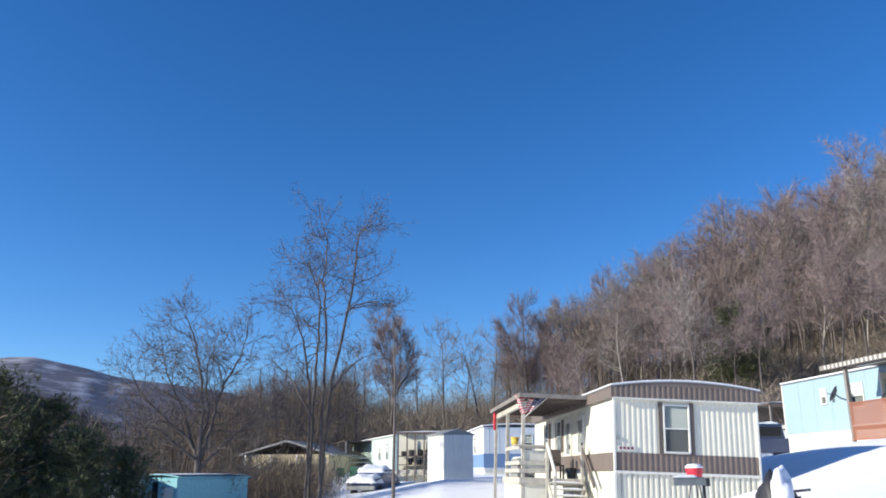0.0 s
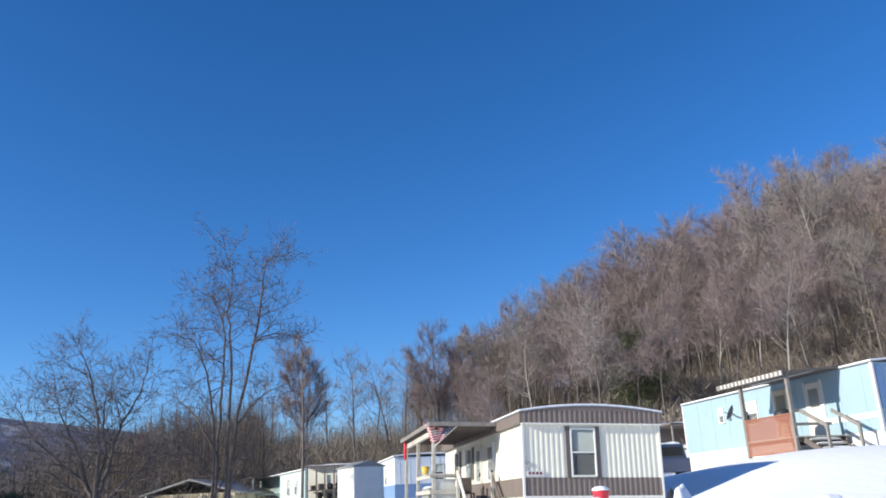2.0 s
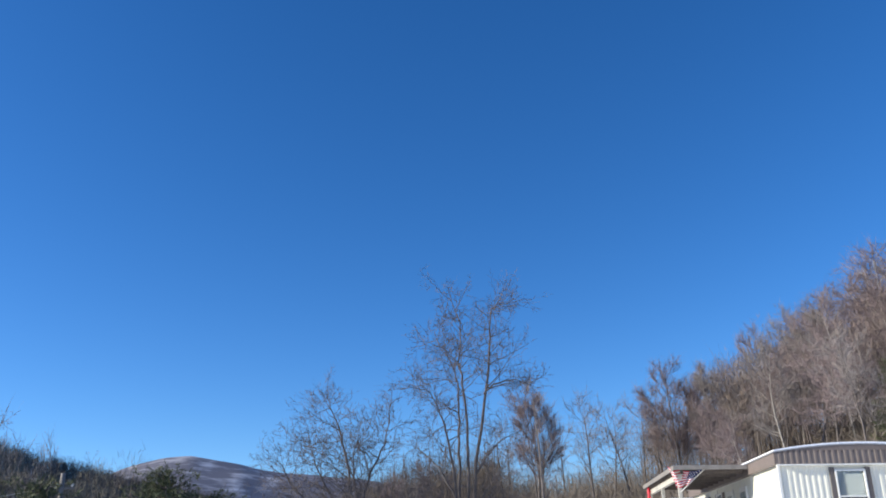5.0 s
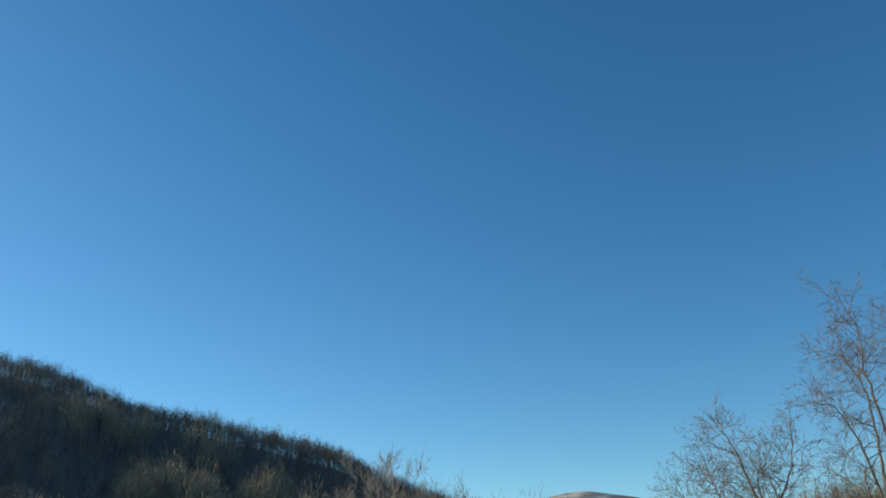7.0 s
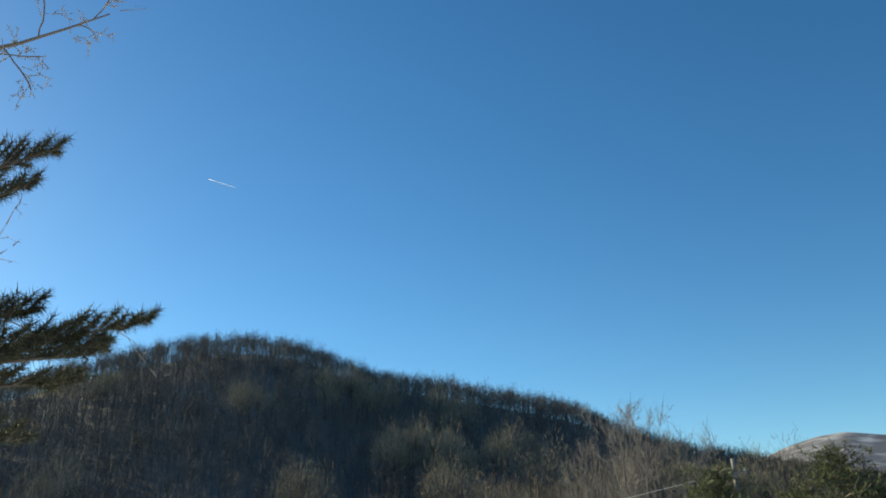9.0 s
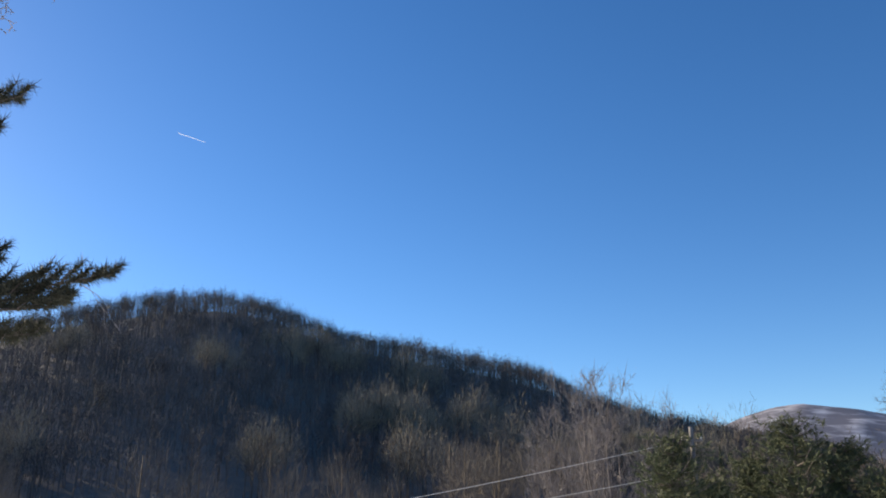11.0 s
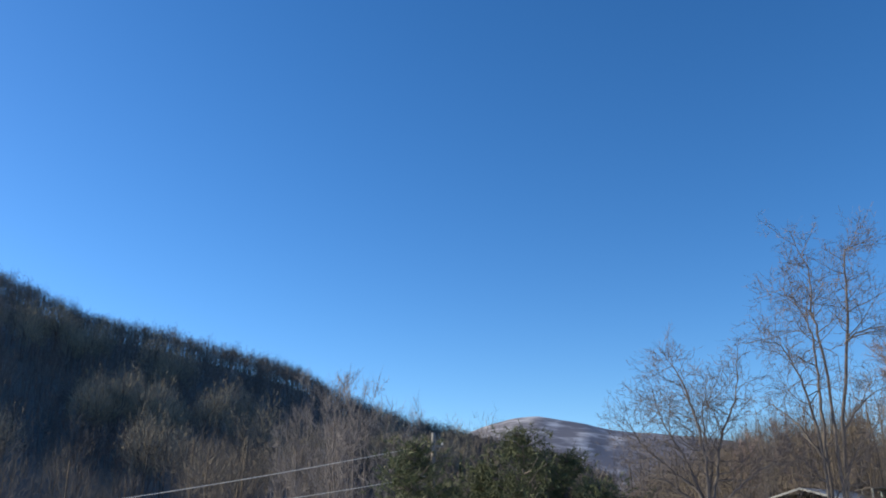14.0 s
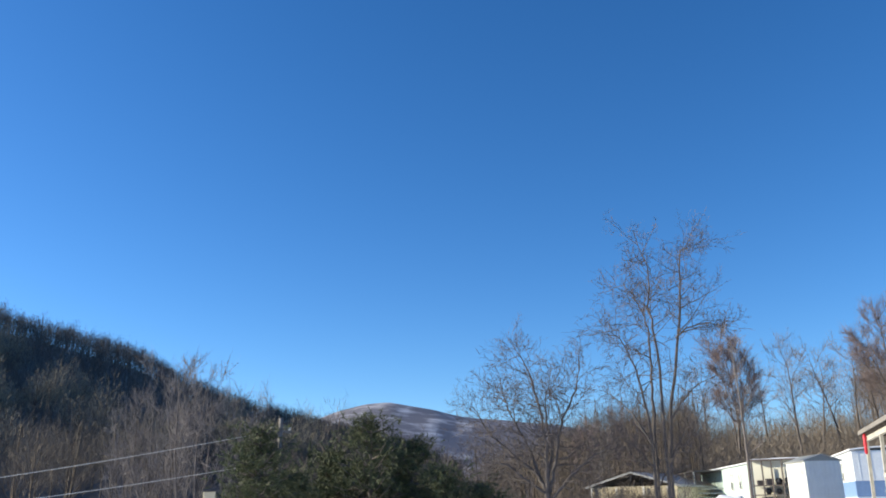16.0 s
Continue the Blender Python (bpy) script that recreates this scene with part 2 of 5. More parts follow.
def ground_material():
    m = bpy.data.materials.new("snowy_ground")
    m.use_nodes = True
    n, l = m.node_tree.nodes, m.node_tree.links
    b = n["Principled BSDF"]
    b.inputs["Roughness"].default_value = 0.7
    co = n.new("ShaderNodeTexCoord")
    wood = n.new("ShaderNodeAttribute")
    wood.attribute_name = "wooded"
    big = n.new("ShaderNodeTexNoise")
    big.inputs["Scale"].default_value, big.inputs["Detail"].default_value = 0.012, 7
    mid = n.new("ShaderNodeTexNoise")
    mid.inputs["Scale"].default_value, mid.inputs["Detail"].default_value = 0.5, 8
    fine = n.new("ShaderNodeTexNoise")
    fine.inputs["Scale"].default_value, fine.inputs["Detail"].default_value = 3.0, 6
    for t in (big, mid, fine):
        l.new(co.outputs["Object"], t.inputs["Vector"])
    snow = n.new("ShaderNodeValToRGB")
    snow.color_ramp.elements[0].color = (0.80, 0.83, 0.88, 1)
    snow.color_ramp.elements[1].color = (0.90, 0.91, 0.93, 1)
    l.new(mid.outputs["Fac"], snow.inputs["Fac"])
    litter = n.new("ShaderNodeValToRGB")
    litter.color_ramp.elements[0].color = (0.05, 0.04, 0.035, 1)
    litter.color_ramp.elements[1].color = (0.17, 0.125, 0.095, 1)
    e = litter.color_ramp.elements.new(0.72)
    e.color = (0.19, 0.15, 0.12, 1)
    litter.color_ramp.elements[1].position, litter.color_ramp.elements[2].position = 0.66, 0.8
    litter.color_ramp.elements[2].color = (0.55, 0.57, 0.62, 1)
    mixn = n.new("ShaderNodeMixRGB")
    mixn.inputs["Fac"].default_value = 0.45
    l.new(mid.outputs["Fac"], mixn.inputs["Color1"])
    l.new(big.outputs["Fac"], mixn.inputs["Color2"])
    l.new(mixn.outputs["Color"], litter.inputs["Fac"])
    mx = n.new("ShaderNodeMixRGB")
    l.new(wood.outputs["Fac"], mx.inputs["Fac"])
    l.new(snow.outputs["Color"], mx.inputs["Color1"])
    l.new(litter.outputs["Color"], mx.inputs["Color2"])
    # far mountain: bare grey woods with open snow fields, haze mixed into both colours
    far = n.new("ShaderNodeAttribute")
    far.attribute_name = "mountain"
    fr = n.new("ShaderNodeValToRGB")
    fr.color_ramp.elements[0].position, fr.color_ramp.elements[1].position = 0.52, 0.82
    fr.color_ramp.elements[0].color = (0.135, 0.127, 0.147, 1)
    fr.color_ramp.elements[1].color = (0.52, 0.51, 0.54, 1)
    mp = n.new("ShaderNodeMapping")
    mp.inputs["Scale"].default_value = (0.016, 0.016, 0.02)
    l.new(co.outputs["Object"], mp.inputs["Vector"])
    fn = n.new("ShaderNodeTexNoise")
    fn.inputs["Scale"].default_value, fn.inputs["Detail"].default_value = 1.0, 9
    l.new(mp.outputs["Vector"], fn.inputs["Vector"])
    clear = n.new("ShaderNodeAttribute")
    clear.attribute_name = "clearing"
    more = n.new("ShaderNodeMath")
    more.operation = 'MULTIPLY_ADD'
    more.inputs[1].default_value = 0.24
    l.new(clear.outputs["Fac"], more.inputs[0])
    l.new(fn.outputs["Fac"], more.inputs[2])
    l.new(more.outputs[0], fr.inputs["Fac"])
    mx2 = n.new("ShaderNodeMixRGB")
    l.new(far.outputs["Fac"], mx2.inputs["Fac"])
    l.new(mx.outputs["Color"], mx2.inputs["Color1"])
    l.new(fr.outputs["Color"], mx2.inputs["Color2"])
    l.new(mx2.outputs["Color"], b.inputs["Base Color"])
    bump = n.new("ShaderNodeBump")
    bump.inputs["Strength"].default_value, bump.inputs["Distance"].default_value = 0.35, 0.06
    l.new(fine.outputs["Fac"], bump.inputs["Height"])
    l.new(bump.outputs["Normal"], b.inputs["Normal"])
    return m


def build_ground():
    NA, rings = 900, np.concatenate([np.concatenate([[0.001, 0.3], np.linspace(0.7, 60, 89)]), np.geomspace(61, 4600, 120)])
    az = np.radians(np.linspace(-180, 180, NA, endpoint=False))
    R, A = np.meshgrid(rings, az, indexing="ij")
    x, y = 0.3 - R * np.sin(A), R * np.cos(A) - 0.4
    z = land(x, y)
    rough = np.array([noise.noise((px * 0.12, py * 0.12, 3.0)) * min(0.12, 0.004 * r) + (noise.noise((px * 0.004, py * 0.004, 9.0)) * 16 * min(1, max(0, (r - 1500) / 1200)))
                      for px, py, r in zip(x.ravel(), y.ravel(), R.ravel())])
    z = z + rough.reshape(z.shape)
    verts = np.stack([x.ravel(), y.ravel(), z.ravel()], 1)
    verts = np.vstack([[0, 0, float(land(0, 0))], verts])
    i, j = np.meshgrid(np.arange(len(rings) - 1), np.arange(NA), indexing="ij")
    k = (j + 1) % NA
    quads = 1 + np.stack([i * NA + j, i * NA + k, (i + 1) * NA + k, (i + 1) * NA + j], -1).reshape(-1, 4)
    me = mesh_from("ground", verts, quads[:, ::-1], [ground_material()], smooth_shade=True)
    azd = np.degrees(A).ravel()
    rr = R.ravel()
    xx, yy = x.ravel(), y.ravel()
    wood = smooth((rr - np.where(azd < 5, 52, 78)) / 14.0)
    wood = np.maximum(wood, smooth((-xx - 7.5) / 3.0) * smooth((yy - 30) / 8.0) * 0.8)
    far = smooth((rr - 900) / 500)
    # open snow fields on the far mountain, each (azimuth, distance, half widths)
    fields = np.zeros_like(rr)
    for fa, fd, wa, wd in ((23.9, 2500, 0.55, 190), (21.5, 2620, 0.75, 150), (27.2, 2960, 0.9, 110), (25.6, 2800, 0.5, 90), (28.6, 2720, 0.5, 70), (17.2, 2700, 0.5, 120), (12.5, 2750, 0.6, 100)):
        fields = np.maximum(fields, np.exp(-((azd - fa) / wa) ** 2 - ((rr - fd) / wd) ** 2))
    for nm, val in (("wooded", wood), ("mountain", far), ("clearing", fields)):
        at = me.attributes.new(nm, 'FLOAT', 'POINT')
        at.data.foreach_set("value", np.concatenate([[0.0], val]).astype(np.float32))
    ob = new("ground", me)
    tagged(ob, "snow covered ground rising to wooded hills and far mountain", "ground", kind="structure")
    return ob


build_ground()


def gz(x, y):
    return float(land(x, y))

# ---- trees ----
def unit(v):
    return v / (np.linalg.norm(v) + 1e-9)


class Tree:
    """Grows limbs as tapered tubes and twigs as slivers."""

    def __init__(self, seed):
        self.rng = np.random.default_rng(seed)
        self.v, self.f, self.m, self.tips = [], [], [], []
        self.n = 0

    def tube(self, pts, radii, sides, mat):
        pts = np.asarray(pts)
        rings = []
        for i, (p, r) in enumerate(zip(pts, radii)):
            d = unit(pts[min(i + 1, len(pts) - 1)] - pts[max(i - 1, 0)])
            a = unit(np.cross(d, [0.31, 0.77, 0.21]))
            b = np.cross(d, a)
            ang = np.arange(sides) * 2 * np.pi / sides
            rings.append(p + r * (np.cos(ang)[:, None] * a + np.sin(ang)[:, None] * b))
        base = self.n
        self.v.append(np.vstack(rings))
        self.n += len(pts) * sides
        for i in range(len(pts) - 1):
            for k in range(sides):
                q = [base + i * sides + k, base + i * sides + (k + 1) % sides, base + (i + 1) * sides + (k + 1) % sides, base + (i + 1) * sides + k]
                self.f += [(q[0], q[1], q[2]), (q[0], q[2], q[3])]
                self.m += [mat, mat]

    def sliver(self, p, q, w, mat):
        side = unit(np.cross(q - p, self.rng.normal(size=3))) * w
        self.v.append(np.array([p - side, p + side, q]))
        self.f.append((self.n, self.n + 1, self.n + 2))
        self.m.append(mat)
        self.n += 3

    def twigs(self, p, d, length, w, count, mat, wide=0.9, up=0.25):
        for _ in range(count):
            dd = unit(d + self.rng.normal(size=3) * wide + [0, 0, up])
            s = p + d * length * self.rng.uniform(-0.2, 0.6)
            L = length * self.rng.uniform(0.5, 1.1)
            mid = s + dd * L * 0.55
            self.sliver(s, s + dd * L, w, mat)
            self.sliver(mid, mid + unit(dd + self.rng.normal(size=3) * 0.7) * L * 0.6, w * 0.8, mat)

    def limb(self, p, d, length, r, level, cfg):
        rng = self.rng
        n = max(3, int(cfg["segs"] - level))
        pts, radii = [np.array(p, float)], [r]
        d = unit(np.asarray(d, float))
        for i in range(n):
            d = unit(d + rng.normal(size=3) * cfg["wobble"] * (0.6 if level == 0 else 1.0) + np.array([0, 0, cfg["up"]]) * (0.3 + 0.7 * (level > 0)))
            pts.append(pts[-1] + d * length / n)
            radii.append(max(cfg["tip"], r * (1 - 0.85 * (i + 1) / n)))
        if level < cfg["tubes"]:
            self.tube(pts, radii, 6 if level == 0 else (4 if level == 1 else 3), 0)
        else:
            for a, b, ra in zip(pts[:-1], pts[1:], radii):
                self.sliver(a, b + (b - a) * 0.3, ra, 1)
        if level >= 1:
            self.tips.append((pts[-1], d))
        if level >= cfg["levels"]:
            self.twigs(pts[-1], d, length * 0.55, cfg["twig"], cfg["count"], 1, cfg["wide"], cfg["up"])
            self.twigs(pts[n // 2], d, length * 0.6, cfg["twig"], cfg["count"] // 2, 1, cfg["wide"], cfg["up"])
            return
        kids = cfg["kids"][level]
        for k in range(kids):
            s = cfg["start"] if level == 0 else 0.25
            u = s + (1 - s) * (k + rng.uniform(0.1, 0.9)) / kids
            i = min(int(u * n), n - 1)
            base = pts[i] + (pts[i + 1] - pts[i]) * (u * n - i)
            dd = unit(pts[i + 1] - pts[i])
            side = unit(np.cross(dd, rng.normal(size=3)))
            ang = radians(cfg["angle"] * rng.uniform(0.7, 1.3))
            nd = dd * math.cos(ang) + side * math.sin(ang)
            L = length * cfg["ratio" if level == 0 else "ratio2"] * rng.uniform(0.65, 1.2) * (1 - cfg["cone"] * u if level == 0 else 1 - 0.4 * u)
            self.limb(base, nd, L, max(cfg["tip"], r * (1 - 0.8 * u) * cfg["thin"]), level + 1, cfg)
        self.twigs(pts[-1], d, length * cfg["ratio"] * 0.35, cfg["twig"], cfg["count"], 1, up=cfg["up"])

    def guide(self, pts, r, cfg, kids, reach, angle=52, from_=0.3, taper=0.85):
        """A main limb that follows a few bends, with side limbs along its outer part."""
        rng = self.rng
        p = np.array(pts, float)
        p = np.vstack([2 * p[0] - p[1], p, 2 * p[-1] - p[-2]])
        line = []
        for i in range(1, len(p) - 2):
            for u in np.arange(0, 1, 0.2):
                a, b, c, d = p[i - 1], p[i], p[i + 1], p[i + 2]
                q = 0.5 * (2 * b + (c - a) * u + (2 * a - 5 * b + 4 * c - d) * u * u + (3 * b - a - 3 * c + d) * u ** 3)
                line.append(q + rng.normal(size=3) * 0.028)
        line.append(p[-2])
        line = np.array(line)
        n = len(line) - 1
        radii = [max(0.012, r * (1 - taper * i / n)) for i in range(n + 1)]
        self.tube(line, radii, 7, 0)
        for k in range(kids):
            u = from_ + (1 - from_) * (k + rng.uniform(0.1, 0.9)) / kids
            i = min(int(u * n), n - 1)
            dd = unit(line[i + 1] - line[i])
            side = unit(np.cross(dd, rng.normal(size=3)))
            ang = radians(angle * rng.uniform(0.65, 1.35))
            self.limb(line[i], dd * math.cos(ang) + side * math.sin(ang), reach * rng.uniform(0.45, 1.15) * (1 - 0.45 * u), max(0.017, radii[i] * 0.5), 1, cfg)
        self.twigs(line[-1], unit(line[-1] - line[-2]), reach * 0.4, cfg["twig"], 6, 1, up=0.2)

    def arrays(self):
        return np.vstack(self.v), np.array(self.f, np.int32), np.array(self.m)


CFG = dict(wide=0.9, segs=7, wobble=0.13, up=0.06, tip=0.008, tubes=2, levels=3, kids=(9, 5, 4), start=0.35, angle=50, ratio=0.42, cone=0.55, twig=0.008, count=4, thin=0.45, ratio2=0.56)


def broom(T, per, length, width, up=0.5, spread=0.45):
    """Sprays of fine twigs that fan up and out from the ends of the limbs."""
    r = T.rng
    c = np.repeat(np.array([p for p, d in T.tips]), per, 0)
    d = np.repeat(np.array([d for p, d in T.tips]), per, 0)
    n = len(c)
    w = d + r.normal(size=(n, 3)) * spread + [0, 0, up]
    w /= np.linalg.norm(w, axis=1, keepdims=True)
    L = length * r.uniform(0.45, 1.15, (n, 1))
    p = c + d * r.uniform(-0.9, 0.25, (n, 1)) * length
    s = np.cross(w, r.normal(size=(n, 3)))
    s /= np.linalg.norm(s, axis=1, keepdims=True)
    T.v.append(np.stack([p - s * width, p + s * width, p + w * L], 1).reshape(-1, 3))
    T.f += [(T.n + 3 * i, T.n + 3 * i + 1, T.n + 3 * i + 2) for i in range(n)]
    T.m += [1] * n
    T.n += 3 * n
    return T


def parted(T, bark, twig, name):
    """Two meshes from a grown tree: the trunk with its limbs, and the crown of twigs."""
    v, f, m = T.arrays()
    out = []
    for k, (nm, mat) in enumerate((("trunk", bark), ("crown", twig))):
        ff = f[m == k]
        used = np.unique(ff)
        remap = np.zeros(len(v), np.int32)
        remap[used] = np.arange(len(used))
        out.append(mesh_from(name + "_" + nm, v[used], remap[ff], [mat]))
    return out


def tree_thing(meshes, place, yaw, scale, label, group="", name="tree"):
    root = new(name)
    root.empty_display_size = 0.2
    root.matrix_basis = pose(*place, 0, 0, yaw) @ Matrix.Scale(scale, 4)
    for nm, me in zip(("trunk", "crown"), meshes):
        ob = new(nm, me)
        ob.parent = root
    tagged(root, label, "tree", group)
    return root


def polar(az, d, sink=0.1):
    x, y = -d * math.sin(radians(az)), d * math.cos(radians(az))
    return x, y, gz(x, y) - sink


# kinds of bare tree, each 10 m high
def bare(seed, spray=(), **kw):
    c = dict(CFG)
    c.update(kw)
    T = Tree(seed)
    for (ox, oy), (lx, ly), h, r in c.pop("stems", [((0, 0), (0.02, 0.02), 10.0, 0.11)]):
        T.limb((ox, oy, 0), (lx, ly, 1), h, r, 0, c)
    if spray:
        broom(T, *spray)
    return T


def levelled(T, height=10.0):
    """Brings a grown tree to a height of 10 m over its foot."""
    top = np.percentile(np.vstack(T.v)[:, 2], 99.6)
    T.v = [v * (height / top) for v in T.v]
    return T


THREE = [((0, 0), (0.02, 0.02), 8.4, 0.10), ((0.1, 0), (0.08, 0.06), 7.4, 0.06), ((-0.1, 0), (-0.09, -0.05), 7.0, 0.06)]
FOREST = [parted(levelled(bare(100 + s, (16, 0.8, 0.0075, 0.22, 0.6), stems=[((0, 0), (0.03, 0.02), 9.0, 0.09)], levels=2, kids=(22, 8), start=0.36, angle=56, ratio=0.37, cone=0.5, twig=0.008, wobble=0.11, tip=0.012, up=0.07, count=3, ratio2=0.5)),
                 BARKPALE if s % 3 == 1 else BARK, TWIGRED if s % 2 == 0 else TWIG, "forest_tree") for s in range(7)]
ROUND = [parted(levelled(bare(140 + s, (26, 0.75, 0.006, 0.25, 0.55), stems=THREE, levels=2, kids=(18, 7), start=0.25, angle=48, ratio=0.38, cone=0.6, twig=0.008, wobble=0.08, up=0.09, count=3, tip=0.012)),
                BARK, TWIGRED, "round_tree") for s in range(2)]
AIRY = [parted(levelled(bare(160 + s, (9, 0.9, 0.0075, 0.35, 0.5), stems=[((0, 0), (0.03, 0.02), 8.6, 0.12)], levels=2, kids=(15, 7), start=0.26, angle=52, ratio=0.42, cone=0.45, twig=0.009, wobble=0.12, up=0.08, count=3, tip=0.014)),
               BARK, TWIG, "airy_tree") for s in range(3)]

# the tall many-stemmed tree: crooked stems, then single side limbs
TALL = Tree(7)
tc = dict(CFG, segs=6, levels=2, kids=(0, 9), wobble=0.2, up=0.03, angle=58, twig=0.0085, count=4, wide=0.5, tip=0.011, ratio=0.5, ratio2=0.6)
TALL.guide([(0.1, 0.1, -0.3), (0.4, 0.2, 5.0), (1.1, 0.3, 8.9), (1.5, 0.2, 11.6), (1.6, 0.1, 13.3), (2.2, 0.0, 14.0)], 0.10, tc, 24, 2.9, 62, 0.42)
TALL.guide([(0.05, -0.2, -0.3), (0.1, -0.3, 3.3), (0.13, -0.4, 8.6), (-0.1, -0.3, 10.7), (0.03, -0.2, 12.4), (-0.4, -0.3, 14.2)], 0.09, tc, 22, 2.6, 58, 0.45)
TALL.guide([(-0.4, 0.2, -0.3), (-0.33, 0.4, 5.0), (-0.25, 0.5, 7.9), (-0.28, 0.6, 9.9), (-0.6, 0.5, 11.1), (-1.3, 0.6, 12.3)], 0.085, tc, 22, 2.9, 60, 0.4)
TALL.guide([(-0.5, -0.1, -0.3), (-0.5, -0.3, 4.6), (-0.8, -0.6, 6.9), (-1.0, -0.8, 7.9), (-1.6, -1.0, 9.1), (-2.7, -1.2, 9.5)], 0.08, tc, 20, 3.0, 58, 0.3)
for limb_path, lr in (([(1.05, 0.3, 9.2), (1.7, 0.1, 9.7), (2.6, -0.2, 9.75), (3.5, -0.3, 9.5)], 0.05), ([(0.45, 0.2, 5.3), (1.0, 0.5, 6.2), (1.8, 0.9, 7.0), (2.8, 1.1, 7.5)], 0.06), ([(-0.4, 0.3, 4.1), (-1.2, 0.8, 5.6), (-1.9, 1.1, 6.4), (-2.6, 1.4, 7.0)], 0.06), ([(0.3, 0.1, 3.4), (0.9, -0.5, 4.6), (1.7, -0.9, 5.4)], 0.05), ([(-0.4, -0.1, 3.0), (-1.0, -0.6, 3.9), (-2.0, -1.0, 4.9)], 0.05), ([(-0.45, 0.1, 2.2), (0.1, 0.4, 3.0), (1.2, 0.7, 3.3)], 0.05)):
    TALL.guide(limb_path, lr, tc, 12, 2.3, 54, 0.15)
tree_thing(parted(TALL, BARK, DARKTWIG, "tall_tree"), polar(8.5, 38), 8, 0.96, "tall bare tree with several crooked upright stems", name="tree")
# the lower spreading tree beside it: a short trunk and far-reaching limbs
LOW = Tree(11)
LOW.tube([(0.0, 0, -0.3), (-0.05, 0, 1.2), (0.05, 0.05, 2.4), (0.0, 0, 3.5)], [0.25, 0.2, 0.17, 0.14], 9, 0)
lc = dict(CFG, segs=6, levels=2, kids=(0, 9), wobble=0.2, up=0.05, angle=56, twig=0.0085, count=4, wide=0.5, tip=0.011, ratio=0.5, ratio2=0.6)
for limb_path, lr, k, reach in (
        ([(0.0, 0.0, 3.3), (-0.5, 0.2, 4.2), (-1.9, 0.5, 5.4), (-2.8, 0.7, 6.3), (-3.4, 0.8, 7.4)], 0.095, 22, 2.8),
        ([(0.0, 0.0, 3.3), (0.1, -0.3, 5.1), (-0.1, -0.5, 6.7), (-0.6, -0.7, 8.9), (-1.1, -0.8, 9.8)], 0.10, 24, 3.0),
        ([(0.1, 0.0, 3.3), (0.5, 0.2, 4.8), (0.8, 0.3, 6.4), (1.6, 0.5, 8.1), (1.9, 0.6, 9.5)], 0.10, 24, 3.0),
        ([(0.15, 0.0, 2.9), (0.9, -0.2, 3.7), (1.7, -0.4, 4.5), (2.6, -0.6, 5.1), (3.7, -0.8, 5.8)], 0.085, 20, 2.6),
        ([(0.0, 0.0, 3.2), (-1.1, -0.5, 4.0), (-2.0, -0.9, 4.6), (-3.1, -1.2, 4.6)], 0.07, 16, 2.3),
        ([(0.0, 0.1, 3.4), (0.3, 1.0, 5.4), (0.1, 1.7, 7.4), (0.4, 2.0, 9.0)], 0.08, 20, 2.8),
        ([(-0.1, 0.1, 3.4), (-0.8, 0.6, 5.4), (-1.7, 1.0, 7.2), (-2.1, 1.2, 8.6)], 0.075, 20, 2.7),
        ([(0.1, 0.0, 2.3), (1.0, 0.5, 2.6), (2.2, 0.9, 2.4), (3.2, 1.2, 2.9)], 0.05, 13, 2.0),
        ([(-0.1, 0.0, 2.5), (-1.0, 0.3, 2.7), (-2.2, 0.6, 3.0), (-3.3, 0.7, 3.4)], 0.05, 13, 2.0)):
    LOW.guide(limb_path, lr, lc, k, reach, 54, 0.22)
tree_thing(parted(LOW, BARK, DARKTWIG, "low_tree"), polar(16.4, 36), 16, 0.91, "bare spreading tree with forked dark limbs", name="tree")

rng = np.random.default_rng(5)


def edge_tree(mesh, az, d, top, yaw, label, group=""):
    """A tree whose crown reaches the given height in degrees over the eye."""
    x, y, z = polar(az, d)
    return tree_thing(mesh, (x, y, z), yaw, (EYE_Z + d * math.tan(radians(top)) - z) / 10.0, label, group)


edge_tree(ROUND[0], 3.5, 85, 11.3, 20, "bare round-crowned tree with dense reddish twigs")
edge_tree(AIRY[0], -0.2, 80, 11.0, 50, "bare tree with open crown of dark limbs")
edge_tree(AIRY[1], -2.6, 88, 10.0, 130, "bare tree with open crown of fine twigs")
edge_tree(ROUND[1], -6.0, 84, 12.1, 130, "bare tree with tall dense crown")
edge_tree(ROUND[0], -7.9, 92, 11.7, 230, "bare tree with dense fine twigs")
for az, d, top, yaw in ((-1.4, 96, 9.4, 10), (-3.6, 92, 10.2, 200), (-4.7, 96, 10.8, 80), (-9.4, 86, 11.4, 300), (-10.6, 92, 12.0, 150), (1.7, 98, 9.4, 60), (5.6, 98, 9.2, 260)):
    edge_tree(AIRY[int(yaw) % 3], az, d, top, yaw, "bare tree with open crown at the wood's edge", "trees at the wood's edge")
for az, d, top, k, yaw in ((-12.6, 92, 13.8, 1, 40), (-15.6, 100, 14.3, 0, 90), (-18.0, 98, 14.6, 1, 150), (-20.1, 90, 17.9, 1, 200), (-22.4, 104, 16.0, 0, 260), (-24.8, 100, 17.3, 1, 310), (-27.2, 104, 17.8, 0, 15), (-30.0, 88, 21.0, 1, 75), (-32.6, 92, 20.4, 0, 120), (-35.0, 96, 20.8, 1, 170)):
    edge_tree(ROUND[k] if az > -19 else FOREST[(int(yaw) % 3) * 2], az, d, top, yaw, "tall bare tree with feathery crown on the wooded slope", "trees on the wooded slope")
edge_tree(AIRY[2], 12.6, 62, 5.6, 130, "small bare reddish tree in a thicket")
